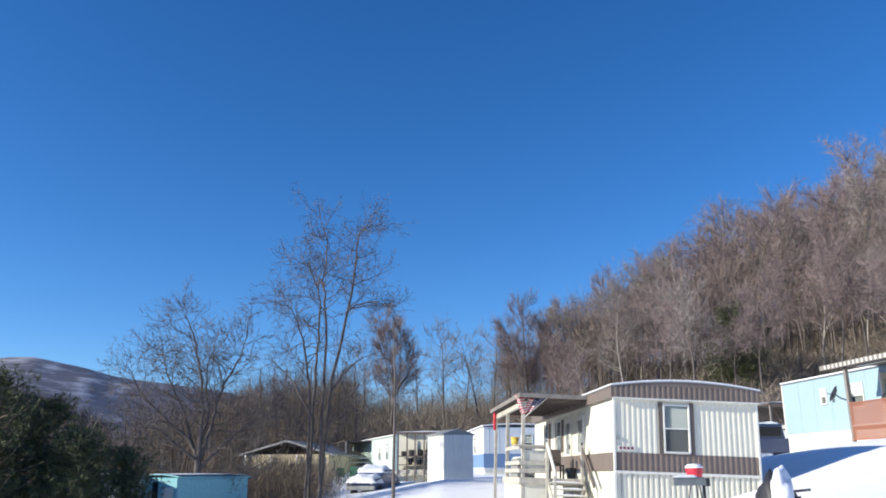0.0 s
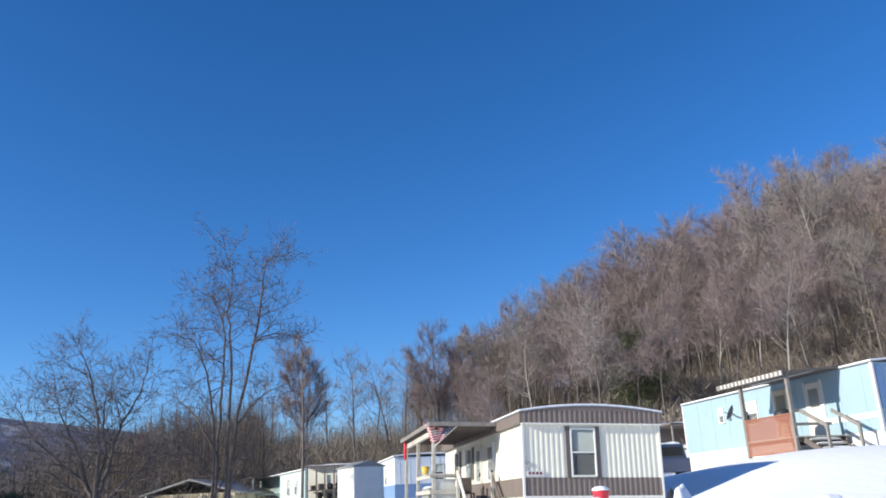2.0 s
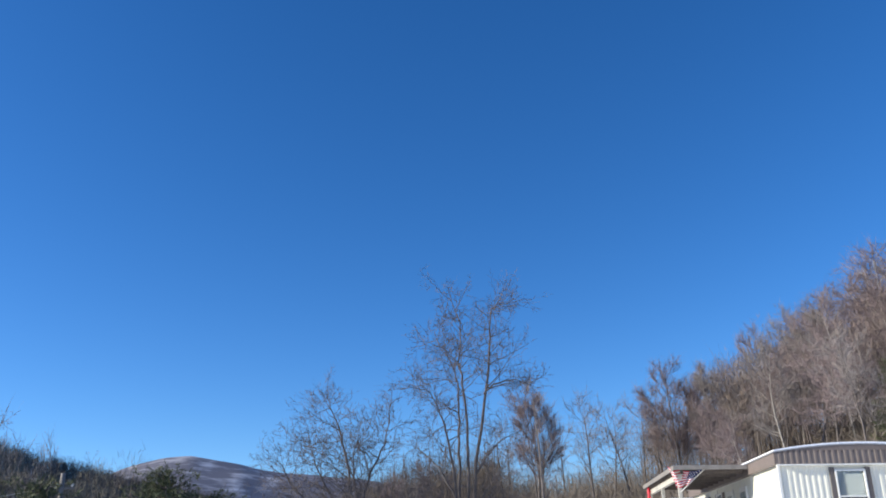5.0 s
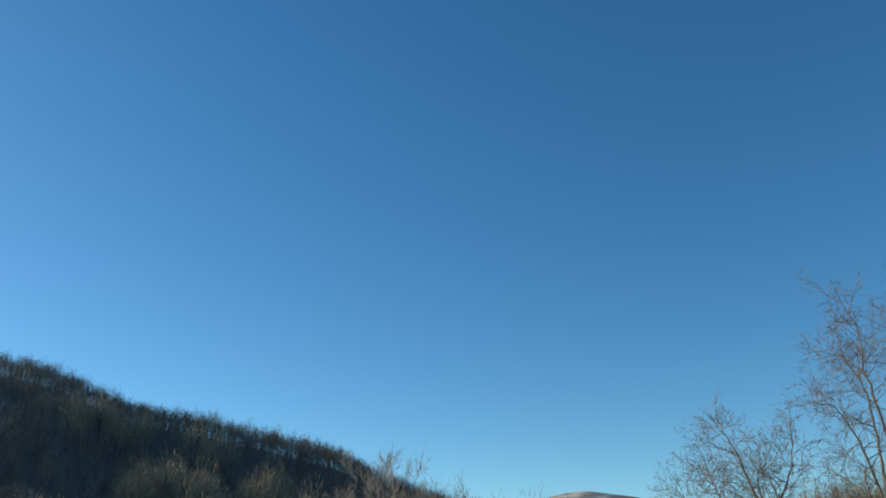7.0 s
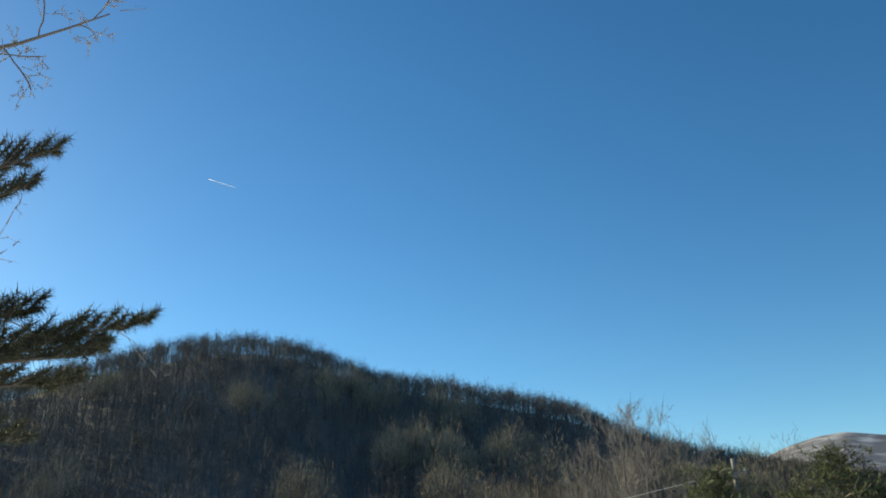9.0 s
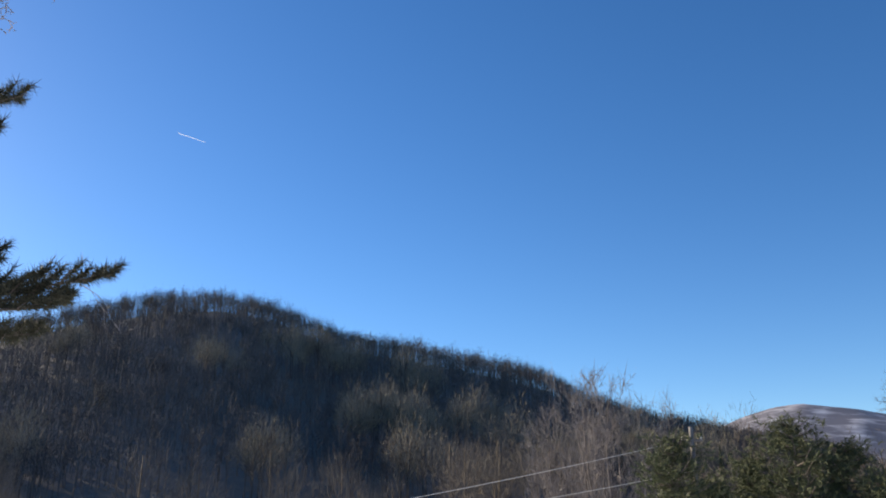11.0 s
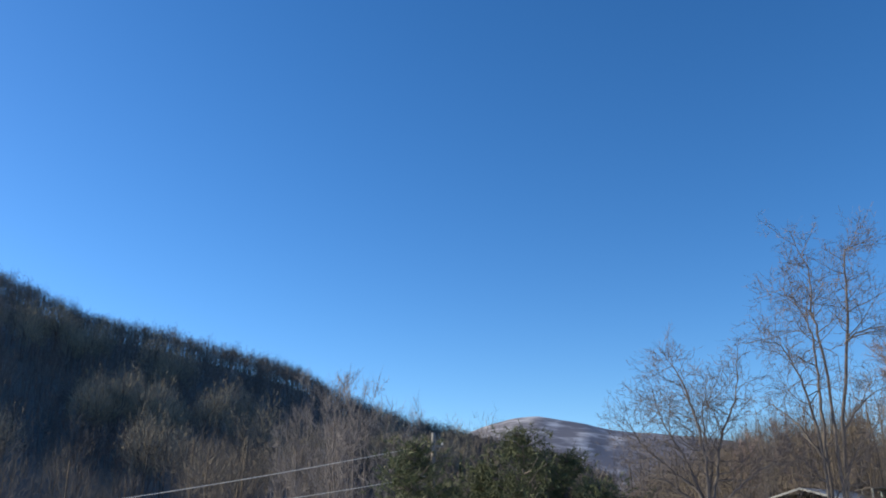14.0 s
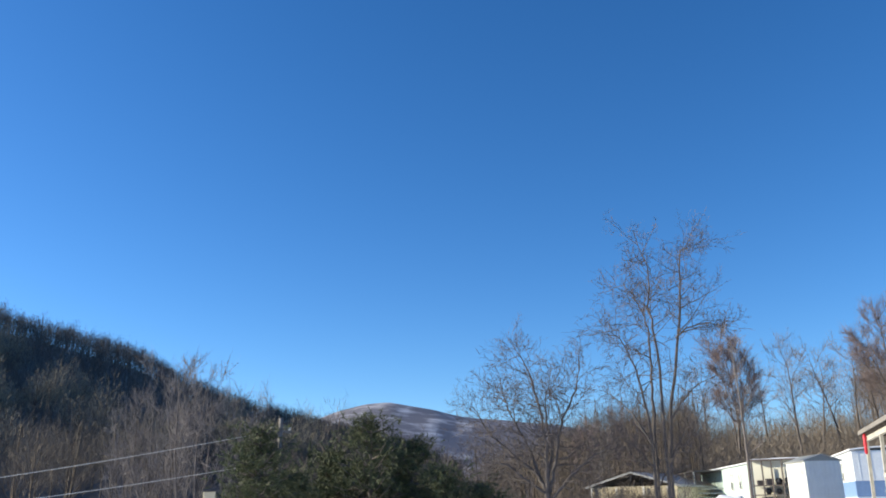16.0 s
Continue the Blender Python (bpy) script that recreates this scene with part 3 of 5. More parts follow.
edge_tree(ROUND[1], 10.6, 70, 6.6, 90, "low rounded bare tree with reddish twigs")
edge_tree(ROUND[0], 13.6, 74, 5.6, 190, "low rounded bare tree with reddish twigs")
# a slim sapling on the snow bank
SLIM = bare(31, stems=[((0, 0), (0.02, 0.0), 7.4, 0.085)], kids=(12, 4, 3), start=0.42, angle=40, ratio=0.22, twig=0.006, wobble=0.03, count=2)
tree_thing(parted(SLIM, BARK, TWIG, "sapling"), polar(3.4, 30), 0, 1.0, "slim bare sapling on the snow bank", name="sapling")
# fan of thin stems in the valley
FAN = levelled(bare(41, (6, 0.8, 0.008, 0.3, 0.45), stems=[((0.1 * k, 0.05 * k), (0.11 * k, 0.04 * ((k * 7) % 3 - 1)), 9.6 - 0.5 * abs(k), 0.085) for k in range(-4, 5)], levels=2, kids=(12, 5), start=0.35, angle=38, ratio=0.24, cone=0.4, twig=0.009, wobble=0.1, up=0.05, count=3))
fan = parted(FAN, BARK, TWIG, "fan_tree")
edge_tree(fan, 40.0, 52, 9.9, 0, "bare many-stemmed tree fanning out of a thicket")
edge_tree(fan, 43.2, 58, 7.4, 100, "low bare many-stemmed tree in a thicket")

# the wood on the eastern slope: nearer trees singly
spots = []
tries = 0
while len(spots) < 270 and tries < 20000:
    tries += 1
    az = rng.uniform(-64, -8)
    d = rng.uniform(58, 140)
    x, y = -d * math.sin(radians(az)), d * math.cos(radians(az))
    if any((x - u) ** 2 + (y - w) ** 2 < 10 for u, w in spots):
        continue
    spots.append((x, y))
    s = rng.uniform(1.15, 1.75) * (1.0 if d > 75 else 0.75) * (0.72 if az > -12 else 1.0)
    tree_thing(FOREST[rng.integers(len(FOREST))], (x, y, gz(x, y) - 0.2), rng.uniform(0, 360), s, "bare slender forest tree on the wooded slope", "trees on the wooded slope")


def forest_patch(name, label, points, scales, protos, mats, seed):
    """One joined mesh of many small bare trees."""
    r = np.random.default_rng(seed)
    V, F, M, n = [], [], [], 0
    for (x, y, z), s in zip(points, scales):
        v, f, m = protos[r.integers(len(protos))]
        a = r.uniform(0, 2 * np.pi)
        c, q = math.cos(a), math.sin(a)
        w = v * [s, s, s * r.uniform(0.85, 1.2)]
        V.append(np.stack([c * w[:, 0] - q * w[:, 1] + x, q * w[:, 0] + c * w[:, 1] + y, w[:, 2] + z], 1))
        F.append(f + n)
        M.append(np.minimum(m, len(mats) - 1))
        n += len(v)
    ob = new(name, mesh_from(name, np.vstack(V), np.vstack(F), mats, np.concatenate(M)))
    tagged(ob, label, "woods", kind="stuff")
    return ob


def far_proto(seed, twigs, wide, foot=0.3, spread=2.2, trunk=0.13):
    """A small bare tree, 10 m high: a trunk, rising limbs and a dome of twigs that fan out of them."""
    T = Tree(seed)
    r = T.rng
    top = np.array([r.normal() * 0.25, r.normal() * 0.25, 8.6])
    T.tube([(0, 0, -0.5), top * 0.5 + r.normal(size=3) * 0.1, top], [trunk, trunk * 0.65, trunk * 0.25], 3, 0)
    heart = np.array([0, 0, 10 * foot])
    for i in range(max(5, twigs // 40)):
        a, u = r.uniform(0, 2 * np.pi), r.uniform(foot, 0.72)
        e = np.array([spread * 0.72 * math.cos(a), spread * 0.72 * math.sin(a), 10 * u + spread * r.uniform(0.6, 1.2)])
        T.sliver(top * u, e, wide * 1.5, 0)
    tall = 10 * (1 - foot)
    for i in range(twigs):
        a, u = r.uniform(0, 2 * np.pi), r.uniform()
        el = math.asin(u ** 0.8)
        k = r.uniform(0.25, 1.0) ** 0.4
        lump = 1 + 0.16 * math.sin(3 * a + seed) * math.cos(2.5 * el)
        d = np.array([math.cos(a) * math.cos(el) * spread, math.sin(a) * math.cos(el) * spread, (0.22 + 0.78 * math.sin(el)) * tall]) * k * lump
        w = unit(unit(d * [1, 1, 0.5]) + [0, 0, 0.22] + r.normal(size=3) * 0.38)
        L = spread * r.uniform(0.14, 0.34)
        T.sliver(heart + d - w * L, heart + d, wide, 1)
    v, f, m = T.arrays()
    return v, f, m


def bush_proto(seed, stems, wide, height):
    """A thicket of upright twigs."""
    T = Tree(seed)
    r = T.rng
    for i in range(stems):
        p = np.array([r.normal() * 0.9, r.normal() * 0.9, -0.1])
        q = p + np.array([r.normal() * 0.7, r.normal() * 0.7, height * r.uniform(0.4, 1)])
        T.sliver(p, q, wide, 0)
        for k in range(3):
            u = p + (q - p) * r.uniform(0.3, 0.9)
            T.sliver(u, u + np.array([r.normal() * 0.5, r.normal() * 0.5, r.uniform(0.2, 0.9)]) * height * 0.3, wide * 0.8, 0)
    v, f, m = T.arrays()
    return v, f, m


def scatter(count, a0, a1, d0, d1, s0, s1, power=1.0, keep=None):
    pts, sc = [], []
    for _ in range(count):
        az, d = rng.uniform(a0, a1), d0 + (d1 - d0) * rng.uniform() ** power
        if keep and not keep(az, d):
            continue
        x, y = -d * math.sin(radians(az)), d * math.cos(radians(az))
        pts.append((x, y, gz(x, y) - 0.2))
        sc.append(rng.uniform(s0, s1))
    return pts, sc


FARP = [far_proto(300 + s, 84, 0.05, 0.42, 2.7, 0.14) for s in range(7)]
pts, sc = scatter(9000, 22, 98, 165, 455, 0.75, 1.35, 0.8)
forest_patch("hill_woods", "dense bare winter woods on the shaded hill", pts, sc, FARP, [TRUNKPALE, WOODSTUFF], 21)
# rounder crowns lower on the hill, their light put into a paler colour
pts, sc = scatter(1300, 32, 80, 165, 300, 1.35, 1.9, keep=lambda az, d: noise.noise((az * 0.2, d * 0.03, 2.0)) > (0.25 if az > 60 or d > 230 else 0.12))
forest_patch("pale_woods", "round-crowned bare trees low on the hill with crowns coloured as lit", pts, sc, [far_proto(380 + s, 480, 0.03, 0.35, 3.0) for s in range(4)], [WOODSTUFF, WOODLIT], 24)


# dark evergreens on the shoulder of the hill
def spruce_proto(seed):
    T = Tree(seed)
    r = T.rng
    T.tube([(0, 0, -0.5), (0, 0, 9.5)], [0.2, 0.03], 3, 0)
    for i in range(170):
        h = 10 * r.uniform(0.12, 1.0)
        a = r.uniform(0, 2 * np.pi)
        rad = 2.0 * (1.02 - h / 10) * r.uniform(0.6, 1.1)
        q = np.array([rad * math.cos(a), rad * math.sin(a), h - 0.35 * rad])
        T.sliver(np.array([0, 0, h]), q, 0.28, 0)
    v, f, m = T.arrays()
    return v, f, m


pts, sc = scatter(46, 29.5, 40, 180, 400, 0.6, 1.25)
pts += [polar(32.3, 160, 0.3), polar(31.6, 165, 0.3), polar(30.2, 150, 0.3), polar(30.6, 158, 0.3)]
sc += [1.35, 1.2, 1.0, 0.8]
forest_patch("far_evergreens", "dark evergreens on the shoulder of the hill", pts, sc, [spruce_proto(390 + s) for s in range(3)], [NEEDLE], 25)
# the slope behind the homes
pts, sc = scatter(1900, -78, -3.5, 74, 175, 0.7, 1.35, keep=lambda az, d: az < -9.5 or d > 115)
forest_patch("slope_woods", "brown bare woods behind the mobile homes", pts, sc, [far_proto(330 + s, 330, 0.017, 0.38, 2.8, 0.09) for s in range(6)], [BARK, SLOPETWIG], 22)
pts, sc = scatter(3300, -78, 14, 56, 130, 0.8, 1.6, keep=lambda az, d: az < -6 or d > 72)
forest_patch("underbrush", "brown leafless underbrush at the foot of the woods", pts, sc, [bush_proto(400 + s, 26, 0.02, 2.2) for s in range(5)], [BRUSH], 26)
pts, sc = scatter(420, -4, 14, 95, 170, 0.35, 0.6)
forest_patch("gap_woods", "low brown woods in the gap between the hills", pts, sc, [far_proto(345 + s, 230, 0.025, 0.2, 2.8) for s in range(3)], [BRUSH], 29)
# between the yards and the valley
pts, sc = scatter(1300, 6, 30, 36, 75, 0.6, 1.4, keep=lambda az, d: d > 62 or (az > 8.5 and d > 40))
forest_patch("thicket", "tangled brown brush between the yards and the valley", pts, sc, [bush_proto(420 + s, 30, 0.012, 2.2) for s in range(5)], [SHADEBRUSH], 27)
pts, sc = scatter(700, 6, 34, 62, 150, 0.5, 0.9)
forest_patch("near_valley_woods", "brown leafless trees below the far mountain", pts, sc, [far_proto(440 + s, 260, 0.016, 0.2, 3.0) for s in range(4)], [SHADEBRUSH], 28)
# the valley floor
pts, sc = [], []
for k in range(58):
    az, d = rng.uniform(30, 102), rng.uniform(88, 165)
    x, y, z = polar(az, d)
    top = rng.uniform(2.4, 5.9) + 1.3 * max(0.0, 1 - abs(az - 46) / 9)
    pts.append((x, y, z))
    sc.append((EYE_Z + d * math.tan(radians(top)) - z) / 10.0)
forest_patch("valley_woods", "brown leafless round-crowned trees on the valley floor", pts, sc, [far_proto(360 + s, 950, 0.011, 0.45, 2.8) for s in range(7)], [SHADEBRUSH, WOODWARM], 23)
pts, sc = scatter(420, 28, 102, 70, 120, 0.6, 1.2)
forest_patch("valley_brush", "tangled brown brush on the valley floor", pts, sc, [bush_proto(460 + s, 30, 0.014, 2.2) for s in range(4)], [SHADEBRUSH], 33)


# ---- pines ----
def needles(rng, centres, dirs, count, length, width):
    """Tufts of needles: slivers that fan out round each direction."""
    n = len(centres)
    c = np.repeat(np.asarray(centres), count, 0)
    d = np.repeat(np.asarray(dirs), count, 0)
    w = d * rng.uniform(0.2, 1.0, (n * count, 1)) + rng.normal(size=(n * count, 3)) * 0.55
    w /= np.linalg.norm(w, axis=1, keepdims=True)
    L = length * rng.uniform(0.7, 1.15, (n * count, 1))
    p = c + d * rng.uniform(-0.6, 0.6, (n * count, 1)) * length
    side = np.cross(w, rng.normal(size=w.shape))
    side /= np.linalg.norm(side, axis=1, keepdims=True)
    v = np.stack([p - side * width, p + side * width, p + w * L], 1).reshape(-1, 3)
    return v, np.arange(len(v), dtype=np.int32).reshape(-1, 3)


def pine(name, place, height, spread, seed, label, count, length, width, lean=(0, 0)):
    """A pine: trunk, whorls of limbs and needle tufts along their outer parts."""
    r = np.random.default_rng(seed)
    T = Tree(seed)
    T.tube([(0, 0, -0.3), (lean[0] * 0.5, lean[1] * 0.5, height * 0.5), (lean[0], lean[1], height * 0.97)], [0.16, 0.1, 0.02], 7, 0)
    C, D = [], []
    levels = int(height / 0.34)
    for i in range(levels):
        u = 0.12 + 0.87 * i / levels
        reach = spread * (math.sin(math.pi * min(1, 0.34 + 0.66 * u)) ** 0.55) * (1.0 - 0.2 * u)
        for k in range(r.integers(7, 11)):
            a = r.uniform(0, 2 * np.pi)
            L = reach * r.uniform(0.55, 1.15)
            o = np.array([lean[0] * u, lean[1] * u, height * u])
            d = np.array([math.cos(a), math.sin(a), r.uniform(-0.12, 0.12) + 0.3 * u ** 2])
            pts = [o, o + d * L * 0.5 + [0, 0, -0.05 * L], o + d * L + [0, 0, 0.1 * L]]
            T.tube(pts, [0.035, 0.022, 0.008], 3, 0)
            for q in range(int(9 + 14 * L / spread)):
                s = r.uniform(0.3, 1.0)
                p = o + d * L * s + r.normal(size=3) * [0.22, 0.22, 0.12] * (0.5 + s)
                C.append(p)
                D.append(unit(d + r.normal(size=3) * 0.5 + [0, 0, 0.35]))
    v, f, m = T.arrays()
    root = new(name)
    root.matrix_basis = pose(*place)
    new("trunk", mesh_from("pine_trunk", v, f, [BARK])).parent = root
    v, f = needles(r, C, D, count, length, width)
    new("crown", mesh_from("pine_crown", v, f, [NEEDLE])).parent = root
    tagged(root, label, "pine tree")
    return root


def ground_pine(az, d, top, spread, seed, label):
    x, y, z = polar(az, d)
    return pine("pine_tree", (x, y, z), top - z, spread, seed, label, 13, 0.17, 0.012)


ground_pine(35.9, 26, 4.15, 1.7, 51, "dark green pine beside the utility pole")
ground_pine(28.4, 28, 4.7, 2.4, 52, "wide dark green pine in the hollow")
ground_pine(25.6, 28.5, 3.95, 1.9, 53, "dark green pine in the hollow")
ground_pine(31.3, 29, 3.65, 1.5, 54, "dark green pine in the hollow")
ground_pine(23.4, 27, 3.0, 1.5, 55, "low dark green pine in the hollow")
ground_pine(20.8, 28, 2.5, 1.1, 58, "low dark green pine in the hollow")
ground_pine(33.6, 27.5, 2.9, 1.1, 56, "low dark green pine in the hollow")
# an evergreen among the bare trees of the eastern slope
x, y, z = polar(-19.9, 66)
pine("pine_tree", (x, y, z), 7.6, 2.5, 57, "dark green pine among the bare trees of the slope", 5, 0.4, 0.022)


# the near pine, whose limbs reach into view, and a bare limb above them
def near_pine():
    r = np.random.default_rng(61)
    bx, by, bz = polar(97, 7.5)
    T = Tree(61)
    T.tube([(bx, by, bz - 0.2), (bx + 0.05, by, 4.0), (bx, by + 0.1, 8.5), (bx, by, 11.0)], [0.22, 0.18, 0.11, 0.03], 10, 0)
    C, D = [], []

    def at(az, d, el):
        return np.array([-d * math.sin(radians(az)), d * math.cos(radians(az)), EYE_Z + d * math.tan(radians(el))])

    def bough(base_z, mid, tip, n, seed):
        q = np.random.default_rng(seed)
        o = np.array([bx, by, base_z])
        T.tube([o, (o + mid) / 2 + [0, 0, -0.05], mid, tip], [0.05, 0.035, 0.02, 0.006], 5, 0)
        for k in range(n):
            s = k / (n - 1)
            p = o + (mid - o) * (0.25 + 1.5 * s) if s < 0.5 else mid + (tip - mid) * (s - 0.5) * 2
            ahead = unit(tip - mid)
            L = 0.56 * (1.05 - s) + 0.13
            for sign in (-1, 1):
                side = unit(np.cross(ahead, [0, 0, 1])) * sign
                dd = unit(ahead * 0.8 + side * q.uniform(0.3, 1.0) + [0, 0, q.uniform(-0.1, 0.75)])
                e = p + dd * L * q.uniform(0.6, 1.1)
                T.tube([p, (p + e) / 2 + q.normal(size=3) * 0.015, e], [0.012, 0.008, 0.004], 3, 0)
                for w in np.linspace(0.35, 1.0, 6):
                    C.append(p + (e - p) * w)
                    D.append(unit(dd + [0, 0, 0.15]))
        C.append(tip)
        D.append(unit(tip - mid))

    bough(2.9, at(84, 7.2, 12.8), at(76.0, 7.0, 15.2), 20, 1)
    bough(2.75, at(85, 7.0, 12.4), at(78.5, 6.8, 13.6), 18, 2)
    bough(2.5, at(87, 7.2, 10.2), at(80.0, 7.0, 11.2), 16, 3)
    bough(2.2, at(88, 7.0, 6.6), at(82.8, 6.8, 7.6), 12, 7)
    bough(4.4, at(89, 7.2, 21.5), at(83.0, 7.2, 25.2), 18, 4)
    bough(4.1, at(90, 7.0, 19.5), at(84.2, 7.0, 22.6), 14, 5)
    bough(3.0, at(88, 7.1, 13.2), at(82.8, 7.0, 15.3), 16, 8)
    bough(2.6, at(86.5, 6.9, 11.6), at(79.2, 6.7, 12.9), 14, 9)
    bough(6.3, at(100, 6.5, 36), at(108, 6.0, 37), 8, 6)
    v, f, m = T.arrays()
    root = new("pine_tree")
    new("trunk", mesh_from("near_pine_trunk", v, f, [BARK])).parent = root
    v, f = needles(r, C, D, 28, 0.095, 0.0036)
    new("crown", mesh_from("near_pine_crown", v, f, [BACKLITNEEDLE])).parent = root
    tagged(root, "tall pine with needled boughs reaching out sideways", "pine tree")
    # bare tree with an overhanging limb
    T = Tree(63)
    ox, oy, oz = polar(101, 9.5)
    T.tube([(ox, oy, oz - 0.2), (ox, oy + 0.1, 4), (ox + 0.1, oy + 0.2, 7), (ox, oy, 10)], [0.16, 0.13, 0.09, 0.03], 8, 0)
    c = dict(CFG, segs=8, kids=(8, 5, 3), start=0.35, angle=48, ratio=0.36, twig=0.007, tip=0.008, wobble=0.14, up=-0.02, count=2, thin=0.5)
    a, b = np.array([ox, oy, 5.8]), at(78.5, 8.6, 33.5)
    T.limb(a, b - a, float(np.linalg.norm(b - a)) * 0.95, 0.05, 0, c)
    a, b = np.array([ox, oy, 4.0]), at(78.5, 8.8, 16.8)
    T.limb(a, b - a, float(np.linalg.norm(b - a)) * 0.95, 0.03, 1, dict(c, kids=(4, 3, 2)))
    tree_thing(parted(T, BARK, TWIG, "overhanging_tree"), (0, 0, 0), 0, 1.0, "bare tree with thin limb hanging over the view")


near_pine()

# ---- building blocks ----
def box(bm, x0, x1, y0, y1, z0, z1):
    vs = [bm.verts.new(c) for c in ((x0, y0, z0), (x1, y0, z0), (x1, y1, z0), (x0, y1, z0), (x0, y0, z1), (x1, y0, z1), (x1, y1, z1), (x0, y1, z1))]
    for q in ((0, 3, 2, 1), (4, 5, 6, 7), (0, 1, 5, 4), (1, 2, 6, 5), (2, 3, 7, 6), (3, 0, 4, 7)):
        bm.faces.new([vs[i] for i in q])


def part(name, bm, mat, parent=None, label="", bevel=0.0):
    if bevel:
        bmesh.ops.bevel(bm, geom=bm.edges[:], offset=bevel, segments=1, affect='EDGES')
    me = bpy.data.meshes.new(name)
    bmesh.ops.recalc_face_normals(bm, faces=bm.faces[:])
    bm.to_mesh(me)
    bm.free()
    me.materials.append(mat)
    ob = new(name, me)
    if parent:
        ob.parent = parent
    if label:
        ob["label"] = label
    return ob


def boxes(name, dims, mat, parent=None, label="", bevel=0.0):
    bm = bmesh.new()
    for d in dims:
        box(bm, *d)
    return part(name, bm, mat, parent, label, bevel)


def beam(name, a, b, w, h, mat, parent=None, label=""):
    """A straight board from a to b, w wide and h high."""
    a, b = Vector(a), Vector(b)
    bm = bmesh.new()
    box(bm, -w / 2, w / 2, -h / 2, h / 2, 0, (b - a).length)
    ob = part(name, bm, mat, parent, label, 0.006)
    ob.matrix_basis = Matrix.Translation(a) @ (b - a).to_track_quat('Z', 'Y').to_matrix().to_4x4()
    return ob


def ribbed(name, length, z0, z1, mat, parent, along="x", at=0.0, start=0.0, pitch=0.155, depth=0.010, label="", gaps=()):
    """A sheet of ribbed metal siding, with thickness, that runs along x or y; gaps: stretches left open."""
    bm = bmesh.new()
    n = max(1, int(round(length / pitch)))
    step = length / n
    prof = []
    for i in range(n):
        s = start + i * step
        prof += [(s, 0.0), (s + step * 0.42, 0.0), (s + step * 0.52, depth), (s + step * 0.90, depth)]
    prof.append((start + length, 0.0))
    back = 0.05

    def vert(s, d, z):
        return bm.verts.new((s, at - d, z) if along == "x" else (at - d, s, z))

    for (s0, d0), (s1, d1) in zip(prof[:-1], prof[1:]):
        m = (s0 + s1) / 2
        spans = [(z0, z1)]
        for g0, g1, h0, h1 in gaps:
            if g0 < m < g1:
                spans = [(z0, h0), (h1, z1)]
        for lo, hi in spans:
            if hi - lo < 0.01:
                continue
            bm.faces.new([vert(s0, d0, lo), vert(s1, d1, lo), vert(s1, d1, hi), vert(s0, d0, hi)])
            bm.faces.new([vert(s0, -back, lo), vert(s0, -back, hi), vert(s1, -back, hi), vert(s1, -back, lo)])
            bm.faces.new([vert(s0, d0, hi), vert(s1, d1, hi), vert(s1, -back, hi), vert(s0, -back, hi)])
    return part(name, bm, mat, parent, label)


def window(parent, along, at, s0, s1, z0, z1, shutters=None, split=0.5, name="window"):
    """A sash window: frame, rails, a curtained upper pane and a dark lower pane, in front of a shallow box."""
    def b(d):
        sa, sb, da, db, za, zb = d
        return (sa, sb, at - db, at - da, za, zb) if along == "x" else (at - db, at - da, sa, sb, za, zb)
    f = 0.05
    zm = z0 + (z1 - z0) * split
    root = boxes(name, [b((s0, s1, -0.014, -0.002, z0, z1))], ROOM, parent, "dark window")
    for d in ((s0 - f, s0, -0.06, 0.05, z0 - f, z1 + f), (s1, s1 + f, -0.06, 0.05, z0 - f, z1 + f), (s0, s1, -0.06, 0.05, z1, z1 + f), (s0, s1, -0.06, 0.06, z0 - f, z0), (s0, s1, -0.06, 0.045, zm - 0.02, zm + 0.02)):
        boxes("window_frame", [b(d)], TRIM, root, "white window frame", 0.005)
    boxes("curtain", [b((s0 + 0.02, s1 - 0.02, 0.001, 0.005, zm + 0.02, z1))], CURTAIN, root, "pale drawn curtain")
    for za, zb in ((z0, zm - 0.02), (zm + 0.02, z1)):
        p = boxes("pane", [b((s0, s1, 0.012, 0.018, za, zb))], GLASS, root)
        p.visible_shadow = False
    if shutters:
        w, mat, h0, h1 = shutters
        for sa, sb in ((s0 - f - w, s0 - f), (s1 + f, s1 + f + w)):
            boxes("shutter", [b((sa, sb, -0.02, 0.035, h0, h1))], mat, root, "brown shutter", 0.004)
    return root


def arch(W, L, z, rise, thick, over, n=10):
    """A shallow arched roof over W by L, whose eaves lie at z."""
    bm = bmesh.new()
    rows = []
    for i in range(n + 1):
        u = i / n
        x = -over + (W + 2 * over) * u
        h = z + rise * (1 - (2 * u - 1) ** 2)
        rows.append([bm.verts.new(c) for c in ((x, -over, h), (x, L + over, h), (x, -over, h + thick), (x, L + over, h + thick))])
    for a, b in zip(rows[:-1], rows[1:]):
        bm.faces.new((a[0], a[1], b[1], b[0]))
        bm.faces.new((a[2], b[2], b[3], a[3]))
        bm.faces.new((a[0], b[0], b[2], a[2]))
        bm.faces.new((a[1], a[3], b[3], b[1]))
    for a in (rows[0], rows[-1]):
        bm.faces.new((a[0], a[2], a[3], a[1]))
    return bm


